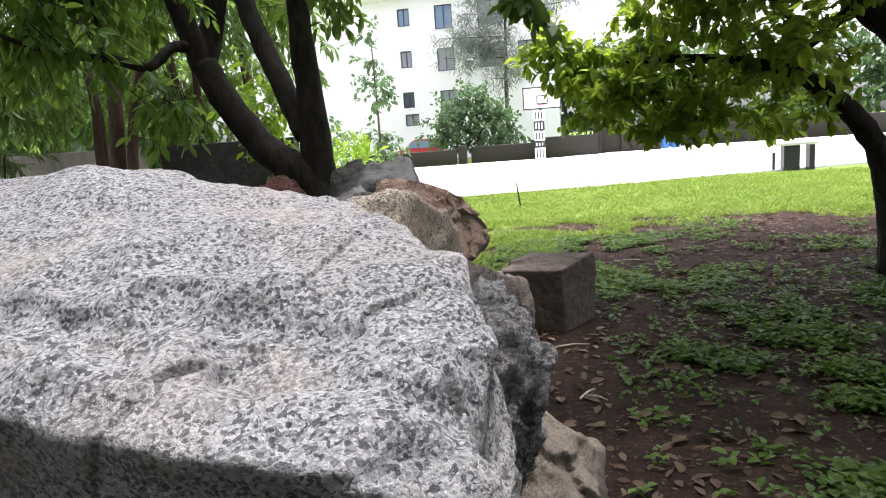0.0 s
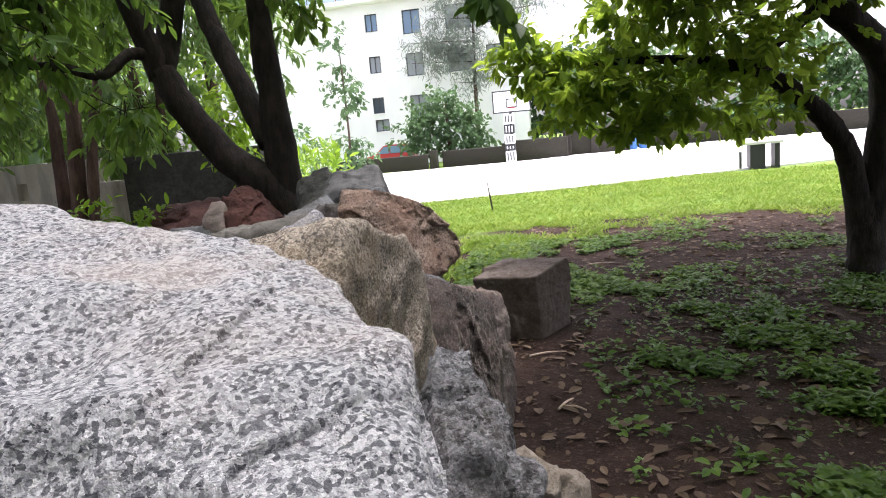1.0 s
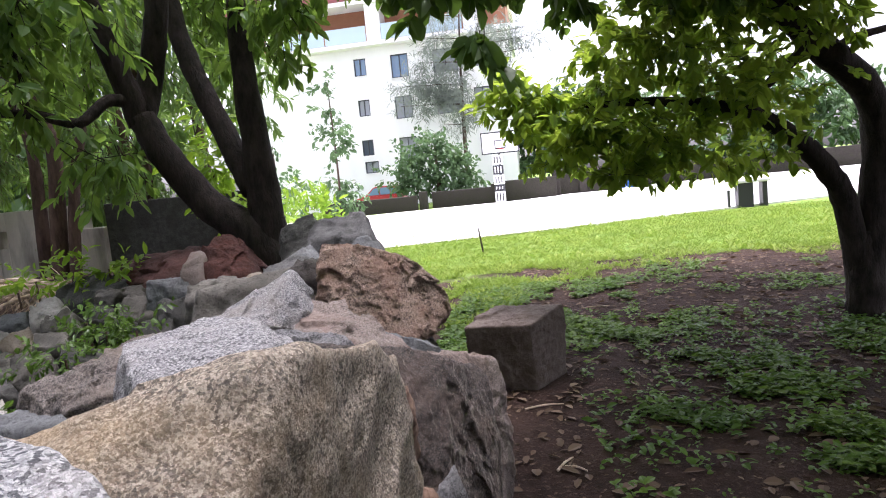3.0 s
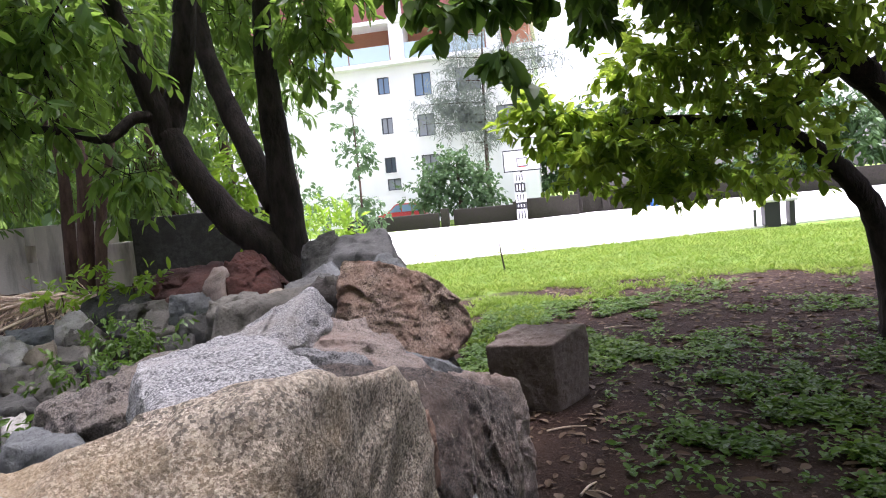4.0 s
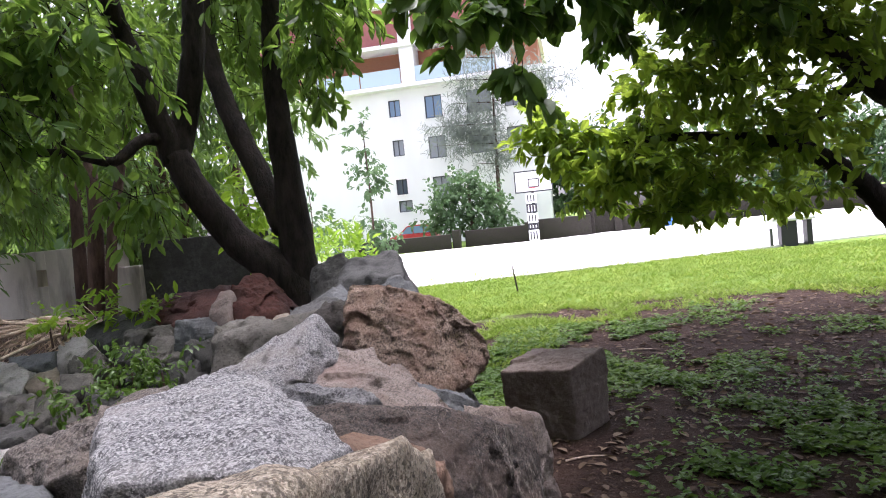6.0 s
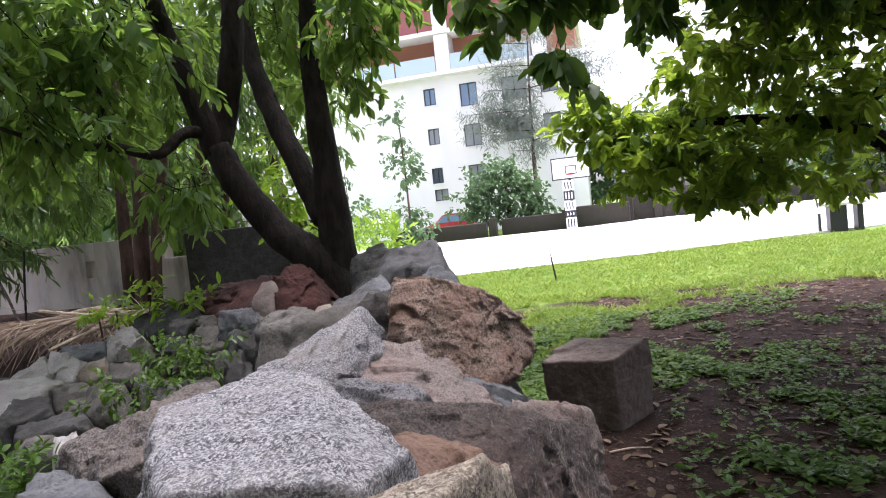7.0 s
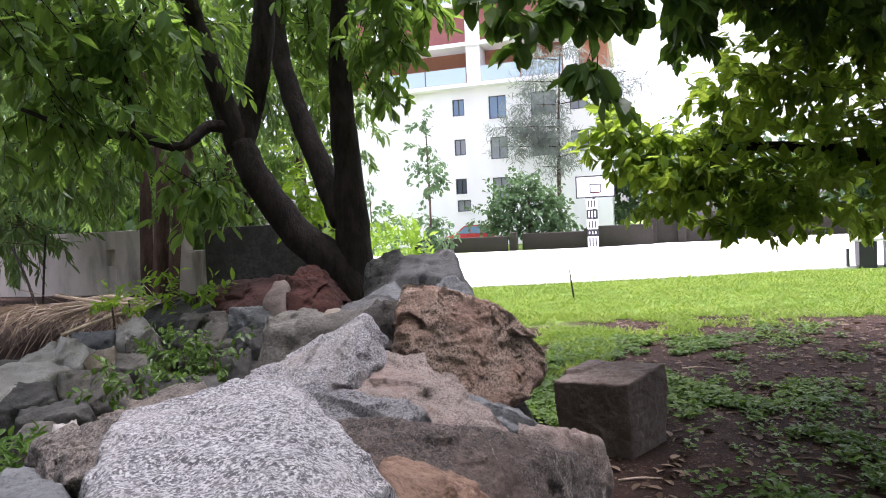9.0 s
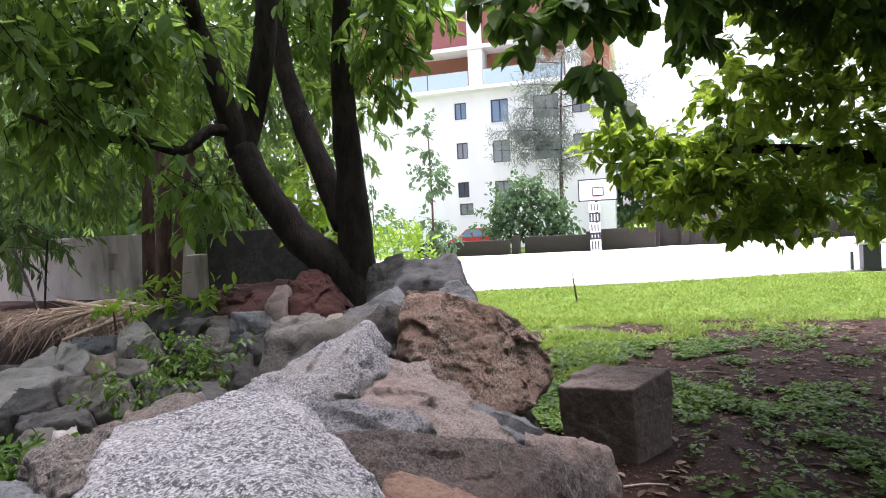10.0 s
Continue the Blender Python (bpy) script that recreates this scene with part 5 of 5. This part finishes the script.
part("post", box(-5.95, -5.62, 7.95, 8.25, -0.1, 1.30, 0.015), CEMENT, bw)
part("wall_panel", box(-5.62, -3.6, 8.02, 8.2, -0.1, 1.60, 0.01), STONE_DARK, bw)
for rows, label in (([(-6.30, 6.00, 0.63, 0.016), (-6.71, 6.20, 1.09, 0.015), (-7.13, 6.40, 1.46, 0.013)], "thin leaning stick against boundary wall"), ([(-6.28, 6.00, 0.63, 0.012), (-6.21, 6.00, 1.23, 0.012), (-6.16, 6.00, 1.57, 0.010)], "thin bare upright stick by boundary wall")):
    base = (rows[0][0], rows[0][1], ground_height(rows[0][0], rows[0][1]) - 0.05, rows[0][3])
    tagged(part("stick", tube([base] + rows, 6, 0.2, 3), BARK), label, "stick")

# ---- apartment building ----
apt = tagged(new("apartment_building"), "white rendered apartment building with blue windows and timber balconies", "building")
FX0, FX1, FY = -24.0, -1.5, 50.0
wins = [(-13.38, 11.48, 0.95, 1.3, GLASS_BLUE), (-10.47, 11.48, 1.35, 1.75, GLASS_BLUE), (-13.34, 8.36, 0.9, 1.25, GLASS_GREY), (-10.45, 8.33, 1.35, 1.7, GLASS_GREY),
        (-13.37, 5.28, 0.9, 1.2, GLASS_DARK), (-13.3, 3.6, 1.1, 0.9, GLASS_GREY), (-10.4, 5.2, 1.35, 1.6, GLASS_GREY), (-7.2, 11.48, 1.9, 1.75, GLASS_GREY),
        (-7.2, 8.33, 1.9, 1.7, GLASS_GREY), (-4.3, 11.48, 1.3, 1.6, GLASS_GREY), (-4.3, 8.33, 1.3, 1.6, GLASS_GREY)]
xs = sorted({FX0, FX1} | {w[0] for w in wins} | {w[0] + w[2] for w in wins})
zs = sorted({0.0, 12.2} | {w[1] for w in wins} | {w[1] - w[3] for w in wins})
bm = bmesh.new()
for i in range(len(xs) - 1):
    for j in range(len(zs) - 1):
        cx, cz = (xs[i] + xs[i + 1]) / 2, (zs[j] + zs[j + 1]) / 2
        if any(w[0] < cx < w[0] + w[2] and w[1] - w[3] < cz < w[1] for w in wins):
            continue
        m = Matrix.Translation((cx, FY + 0.15, cz)) @ Matrix.Diagonal((xs[i + 1] - xs[i], 0.3, zs[j + 1] - zs[j], 1))
        bmesh.ops.create_cube(bm, size=1, matrix=m)
part("wall", bm, WHITE, apt)
part("rear_block", box(FX0, FX1, FY + 0.31, FY + 12, 0, 12.2), WHITE, apt)
for x, z, w, h, g in wins:
    win = part("window", box(x + 0.05, x + w - 0.05, FY + 0.20, FY + 0.24, z - h + 0.05, z - 0.05), g, apt)
    for a in ((x, x + 0.07, z - h, z), (x + w - 0.07, x + w, z - h, z), (x + 0.07, x + w - 0.07, z - 0.07, z), (x + 0.07, x + w - 0.07, z - h, z - h + 0.07), (x + w / 2 - 0.03, x + w / 2 + 0.03, z - h + 0.07, z - 0.07)):
        part("window_frame", box(a[0], a[1], FY + 0.10, FY + 0.19, a[2], a[3]), DARK_FRAME, win)
    part("window_sill", box(x - 0.08, x + w + 0.08, FY - 0.06, FY + 0.09, z - h - 0.09, z - h - 0.01), WHITE, win)
# upper storeys with balconies
part("floor_slab", box(FX0 - 0.3, FX1 + 0.3, FY - 0.9, FY + 12, 12.21, 12.5), WHITE, apt)
for k in range(4):
    z = 12.5 + 3.1 * k
    part("back_wall", box(FX0, FX1, FY + (1.2 if k != 1 else -0.4), FY + 12, z, z + 2.8), TIMBER if k % 2 == 0 else RED_PANEL, apt, "terracotta and timber-brown recessed wall")
    part("pillar", box(-11.95, -10.85, FY - 0.65, FY + 1.19, z, z + 2.8), WHITE, apt)
    part("pillar", box(-20.0, -18.8, FY - 0.6, FY + 1.19, z, z + 2.8), WHITE, apt)
    part("pillar", box(-4.6, -3.6, FY - 0.6, FY + 1.19, z, z + 2.8), WHITE, apt)
    part("floor_slab", box(FX0 - 0.3, FX1 + 0.3, FY - 0.9, FY + 12, z + 2.8, z + 3.1), WHITE, apt)
    for x0, x1 in ((-18.7, -15.3), (-15.2, -12.0), (-10.8, -7.8), (-7.7, -4.7)):
        if k != 1:
            part("railing_panel", box(x0, x1, FY - 0.75, FY - 0.71, z + 0.05, z + 1.2), RAIL_GLASS, apt, "pale blue glass railing")


# ---- court furniture and far wall ----
far_wall = tagged(new("stone_boundary_wall"), "dark weathered stone wall behind court with pillars", "wall", kind="structure")
runs = ((-12.5, -6.9, 36.6, 0.85, WALL_DARK), (-6.2, -2.6, 37.6, 0.95, WALL_DARK), (-2.6, 1.0, 38.2, 1.2, WALL_DARK), (1.0, 4.2, 40.0, 1.55, WALL_DARK), (4.9, 30.0, 45.5, 1.3, WALL_DARK))
for x0, x1, y, h, m in runs:
    part("wall_panel", box(x0, x1, y, y + 0.35, -0.1, h, 0.04), m, far_wall)
for x, y, h in ((-6.6, 36.9, 1.05), (-2.5, 37.7, 1.1), (1.0, 39.0, 1.5), (2.6, 39.8, 1.65), (4.4, 40.0, 1.75)):
    part("pillar", box(x - 0.22, x + 0.22, y - 0.1, y + 0.45, -0.1, h, 0.03), WALL_DARK, far_wall)
for x, k in ((4.9, 0), (5.25, 1)):
    drum = tagged(new("barrel"), "blue plastic barrel standing by far wall", "barrel", "barrels")
    bm = bmesh.new()
    bmesh.ops.create_cone(bm, segments=18, radius1=0.29, radius2=0.29, depth=1.0, cap_ends=True, matrix=Matrix.Translation((x + 0.3 * k, 41.0, 0.55)))
    bmesh.ops.bevel(bm, geom=[e for e in bm.edges if abs(e.verts[0].co.z - e.verts[1].co.z) < 0.01], offset=0.04, segments=2, affect="EDGES")
    part("drum", bm, BLUE_PLASTIC, drum)
    part("lid", box(x + 0.3 * k - 0.15, x + 0.3 * k + 0.15, 40.85, 41.15, 1.05, 1.09, 0.01), BLUE_PLASTIC, drum)

hoop = tagged(new("basketball_hoop"), "white basketball backboard on a padded post with dark stripes", "basketball hoop")
part("backboard", box(-2.87, -0.95, 36.0, 36.05, 2.78, 3.84, 0.01), WHITE_PAINT, hoop)
for a in ((-2.90, -0.92, 3.84, 3.90), (-2.90, -0.92, 2.72, 2.78), (-2.93, -2.87, 2.72, 3.90), (-0.95, -0.89, 2.72, 3.90)):
    part("board_frame", box(a[0], a[1], 35.98, 36.07, a[2], a[3]), BLACK_PAINT, hoop)
for a in ((-2.2, -1.6, 3.40, 3.45), (-2.2, -1.6, 2.98, 3.03), (-2.2, -2.15, 3.03, 3.40), (-1.65, -1.6, 3.03, 3.40)):
    part("target_line", box(a[0], a[1], 35.985, 35.998, a[2], a[3]), BLACK_PAINT, hoop)
bm = bmesh.new()
for k in range(20):
    a = k * math.pi / 10
    bmesh.ops.create_cube(bm, size=1, matrix=pose(-1.9 + 0.23 * math.cos(a), 35.72 + 0.23 * math.sin(a), 2.95, 0, 0, math.degrees(a)) @ Matrix.Diagonal((0.02, 0.08, 0.02, 1)))
part("rim", bm, CAR_RED, hoop, "red metal rim")
part("arm", box(-2.1, -2.0, 36.07, 36.9, 3.1, 3.2), RUST_METAL, hoop)
part("post", box(-2.12, -1.98, 36.8, 36.95, 0.0, 3.3), RUST_METAL, hoop)
for z0, z1, m in ((0.06, 0.66, WHITE_PAINT), (0.70, 1.0, BLACK_PAINT), (1.04, 1.56, WHITE_PAINT), (1.60, 2.1, BLACK_PAINT), (2.14, 2.66, WHITE_PAINT)):
    pad = part("pad", box(-2.42, -1.86, 36.3, 36.7, z0, z1, 0.03), m, hoop)
    other = BLACK_PAINT if m == WHITE_PAINT else WHITE_PAINT
    for dx in (-2.33, -2.17, -2.01):
        part("stripe", box(dx, dx + 0.06, 36.285, 36.298, z0 + 0.08, z1 - 0.08), other, pad)

bench = tagged(new("bench"), "pale concrete bench with dark upright legs on court edge", "bench")
part("seat", box(5.1, 6.15, 18.55, 19.0, 0.66, 0.74, 0.015), CONCRETE_PALE, bench)
for x0, x1 in ((5.33, 5.72), (5.95, 6.08)):
    part("leg", box(x0, x1, 18.6, 18.95, -0.02, 0.66, 0.01), BLACK_PAINT, bench)
part("upright", box(5.06, 5.12, 18.6, 18.7, -0.02, 0.5), RUST_METAL, bench)

# parked car behind the low wall
car = tagged(new("car"), "dark red hatchback parked behind the wall", "car")


def prism(prof, x, y0, y1, lift=0.0):
    bm = bmesh.new()
    a = [bm.verts.new((x + p, y0, z + lift)) for p, z in prof]
    b = [bm.verts.new((x + p, y1, z + lift)) for p, z in prof]
    bm.faces.new(a)
    bm.faces.new(b[::-1])
    for i in range(len(a)):
        j = (i + 1) % len(a)
        bm.faces.new((a[i], b[i], b[j], a[j]))
    bmesh.ops.recalc_face_normals(bm, faces=bm.faces[:])
    return bm


CX, CY = -11.0, 44.0
bm = prism([(-1.75, 0.3), (1.7, 0.3), (1.8, 0.6), (1.72, 0.95), (-1.0, 1.0), (-1.7, 0.82), (-1.82, 0.6)], CX, CY, CY + 1.6)
bmesh.ops.bevel(bm, geom=bm.edges[:], offset=0.07, segments=2, affect="EDGES")
part("body", bm, CAR_RED, car)
bm = prism([(-1.0, 0.96), (1.55, 0.96), (1.2, 1.5), (0.9, 1.6), (-0.15, 1.6), (-0.4, 1.52)], CX, CY + 0.12, CY + 1.48)
bmesh.ops.bevel(bm, geom=bm.edges[:], offset=0.04, segments=2, affect="EDGES")
part("cabin", bm, CAR_RED, car)
for prof in ([(-0.78, 1.02), (0.05, 1.02), (0.05, 1.5), (-0.32, 1.48)], [(0.13, 1.02), (0.8, 1.02), (0.8, 1.5), (0.13, 1.5)], [(0.88, 1.02), (1.35, 1.02), (1.12, 1.44), (0.88, 1.48)]):
    part("side_window", prism(prof, CX, CY + 0.10, CY + 0.118), GLASS_BLUE, car)
part("headlight", box(CX - 1.84, CX - 1.6, CY + 0.02, CY + 0.2, 0.66, 0.8, 0.02), WHITE_PAINT, car)
part("tail_light", box(CX + 1.62, CX + 1.82, CY - 0.01, CY + 0.12, 0.75, 0.92, 0.02), RED_PANEL, car)
for x in (CX - 1.15, CX + 1.15):
    for y in (CY + 0.06, CY + 1.54):
        bm = bmesh.new()
        bmesh.ops.create_cone(bm, segments=20, radius1=0.30, radius2=0.30, depth=0.2, cap_ends=True, matrix=pose(x, y, 0.30, 90))
        wheel = part("wheel", bm, RUBBER, car)
        bm = bmesh.new()
        bmesh.ops.create_cone(bm, segments=16, radius1=0.19, radius2=0.19, depth=0.23, cap_ends=True, matrix=pose(x, y, 0.30, 90))
        part("rim", bm, RUST_METAL, wheel)

# ---- far trees that close the place ----
def far_woods(name, x0, x1, y, height, n, seed):
    r = np.random.default_rng(seed)
    blobs = [(r.uniform(x0, x1), y + r.uniform(-2, 2), r.uniform(0.5, height), 1.9, 1.5, 1.4, 110) for _ in range(n)]
    crown(name, blobs, seed, LEAF_FAR, 0.6, 0.32, 8, 0.3, 1.2, None, "far belt of mixed green trees", None, "stuff")["category"] = "trees"


far_woods("far_trees", -1, 60, 55, 7.5, 190, 61)
far_woods("far_trees", -60, -25, 34, 8, 80, 62)
far_woods("far_trees", -30, -11, 14, 5.5, 80, 63)
# unseen belt behind the camera, added to cut the light from that side
far_woods("far_trees", -16, 16, -8, 6.5, 220, 64)
far_woods("far_trees", 14, 26, 8, 5.0, 60, 65)


# ---- ground cover ----
def scatter(name, zones, seed, material, length, width, label, category, upright=0.7, per=4, lift=0.0, droop=0.3):
    """Tufts of small leaves or blades over patches of ground, thinned by an uneven pattern."""
    r = np.random.default_rng(seed)
    bases, ways, ups, lens, wids = [], [], [], [], []
    for x0, x1, y0, y1, n, thin in zones:
        for _ in range(n):
            x, y = r.uniform(x0, x1), r.uniform(y0, y1)
            if noise.noise(Vector((x * 0.9, y * 0.9, seed))) + 0.5 * noise.noise(Vector((x * 2.7, y * 2.7, seed + 5))) < thin:
                continue
            z = ground_height(x, y)
            grow = 0.6 + 0.9 * r.random()
            for k in range(per):
                a = r.uniform(0, 2 * math.pi)
                w = (math.cos(a), math.sin(a), upright * r.uniform(0.4, 1.5))
                bases.append((x + r.normal() * length * 0.4, y + r.normal() * length * 0.4, z + lift * r.random()))
                ways.append(w)
                ups.append((r.normal() * 0.3, r.normal() * 0.3, 1))
                lens.append(length * grow * r.uniform(0.6, 1.2))
                wids.append(width * grow * r.uniform(0.7, 1.2))
    ob = leaf_mesh(name, bases, ways, ups, lens, wids, material, 0.15, droop)
    return tagged(ob, label, category, kind="stuff")


scatter("lawn_grass", [(-7, 9, 10.2, 18.0, 17000, -0.9), (-4, 0.8, 8.6, 10.6, 2600, -0.12), (0.8, 6, 9.4, 10.8, 900, 0.1), (-2.4, -0.2, 6.2, 9.0, 1500, -0.05)], 71, GRASS, 0.085, 0.013, "short bright green grass strip before court", "grass", 1.3, 6)
scatter("ground_weeds", [(0.2, 4.5, 4.3, 6.4, 3300, 0.14), (0.75, 3.6, 1.8, 3.3, 5200, -0.05), (0.6, 3.6, 3.3, 4.4, 2200, 0.12), (-0.9, 1.0, 5.2, 8.6, 2400, -0.1), (0.6, 5.0, 7.2, 9.6, 1500, 0.12), (0.3, 4.0, 2.2, 6.6, 900, -0.6), (-0.9, -0.1, 5.0, 7.4, 1300, -0.3), (-0.55, 0.2, 4.9, 5.6, 500, -0.3), (3, 6, 3, 7, 1500, 0.0)], 72, LEAF_LOW, 0.046, 0.026, "low green weeds with small round leaves on soil", "weeds", 0.45, 6, 0.05)
scatter("leaf_litter", [(-0.2, 5.5, 2.0, 10.4, 4200, -1.0)], 73, DRY, 0.075, 0.035, "scattered dry brown leaves on bare soil", "leaf litter", 0.08, 1, 0.012, 0.05)
scatter("wood_chips", [(-0.2, 5.5, 2.0, 10.4, 5000, -1.0)], 74, DRY, 0.03, 0.012, "small pale bits of wood and bark on soil", "debris", 0.1, 1, 0.008, 0.02)


def plant(name, label, blobs, seed, material, length, width, hang):
    t = tagged(new(name), label, "plant")
    x, y, z = blobs[0][:3]
    g = min(ground_height(x, y), z - 0.1)
    part("stem", tube([(x, y, g - 0.05, 0.012), (x + 0.02, y, (g + z) / 2, 0.01), (x, y, z, 0.006)], 6), BARK_BROWN, t)
    crown("crown", blobs, seed, material, length, width, 8, hang, 1.3, t)
    return t


for i, b in enumerate([(-2.30, 3.20, 0.78, 0.22, 0.2, 0.2, 540), (-2.22, 2.90, 0.77, 0.22, 0.2, 0.15, 432), (-2.36, 3.40, 0.80, 0.2, 0.2, 0.15, 360), (-2.13, 2.20, 0.66, 0.25, 0.2, 0.14, 540), (-1.87, 1.90, 0.71, 0.25, 0.2, 0.12, 540), (-2.10, 3.30, 0.81, 0.15, 0.15, 0.12, 216), (-2.63, 3.60, 0.82, 0.2, 0.2, 0.1, 216)]):
    plant("weed_plant", "leafy green weed growing among the stones", [(*b[:6], int(b[6] * 0.6))], 80 + i, LEAF_HERB, 0.045, 0.02, 0.2)
for i, b in enumerate([(-3.54, 4.30, 1.02, 0.14, 0.15, 0.06, 50), (-3.16, 4.20, 1.03, 0.2, 0.15, 0.07, 90), (-2.87, 4.20, 1.08, 0.2, 0.15, 0.07, 90), (-3.89, 4.50, 1.00, 0.15, 0.15, 0.05, 40), (-2.69, 4.20, 1.06, 0.12, 0.12, 0.05, 36)]):
    plant("sapling", "bright green low sapling behind the low wall", [b], 90 + i, LEAF_GLOW, 0.08, 0.035, 0.1)

# thin dead stalk standing in the lawn
tagged(part("stalk", tube([(-1.06, 12.6, -0.02, 0.02), (-1.1, 12.6, 0.3, 0.016), (-1.14, 12.6, 0.62, 0.008)], 6, 0.2), BARK), "thin bare stalk standing in the grass", "stalk")
for i, (x, y, a, ln) in enumerate(((0.15, 3.25, 60, 0.16), (0.2, 3.2, -30, 0.12), (0.05, 4.1, 15, 0.25), (0.6, 6.9, 5, 0.3), (1.5, 4.6, 20, 0.3), (2.2, 5.4, -15, 0.35), (1.1, 8.2, 8, 0.3))):
    g = ground_height(x, y)
    dx, dy = math.cos(radians(a)) * ln / 2, math.sin(radians(a)) * ln / 2
    tagged(part("twig", tube([(x - dx, y - dy, g + 0.008, 0.007), (x, y + 0.01, g + 0.015, 0.006), (x + dx, y + dy, g + 0.01, 0.004)], 6), STRAW), "pale dry twig lying on soil", "twig", "fallen twigs")

# ---- dried palm frond on the terrace ----
frond = tagged(new("palm_frond"), "dried brown palm frond lying behind the low wall", "palm frond")
fr = np.random.default_rng(9)
part("stalk", tube([(-5.6, 4.9, 0.86, 0.02), (-4.6, 4.95, 0.93, 0.022), (-3.6, 4.9, 0.90, 0.026)], 8), STRAW, frond)
part("stalk", tube([(-5.4, 5.1, 0.80, 0.02), (-4.4, 5.0, 0.98, 0.02), (-3.5, 4.7, 0.86, 0.03)], 8), STRAW, frond)
fb, fw = [], []
for k in range(420):
    f = fr.random()
    fb.append((-5.6 + 1.9 * f, 4.9 + fr.normal() * 0.05, 0.9 + 0.04 * fr.random()))
    fw.append((-0.3 + fr.normal() * 0.6, -0.7 + fr.normal() * 0.4, -0.26 + fr.normal() * 0.2))
leaflets = leaf_mesh("dry_foliage", fb, fw, [(0, 0, 1)] * 420, fr.uniform(0.2, 0.6, 420), fr.uniform(0.008, 0.018, 420), STRAW, 0.2, 0.1)
leaflets.parent = frond
tagged(leaflets, "dry brown leaflets", kind="stuff")
for i, (x0, y0, z0, x1, y1, z1) in enumerate(((-5.3, 4.7, 0.86, -3.5, 4.85, 0.95), (-4.9, 4.6, 0.80, -3.9, 4.9, 0.98), (-5.0, 5.0, 1.0, -3.3, 4.6, 0.82), (-4.3, 4.4, 0.74, -3.7, 4.8, 0.93))):
    tagged(part("dry_stick", tube([(x0, y0, z0, 0.014), ((x0 + x1) / 2, (y0 + y1) / 2, (z0 + z1) / 2 + 0.02, 0.016), (x1, y1, z1, 0.012)], 7, 0.2, i), STRAW), "pale dry stick lying on palm debris", "stick", "dry sticks")
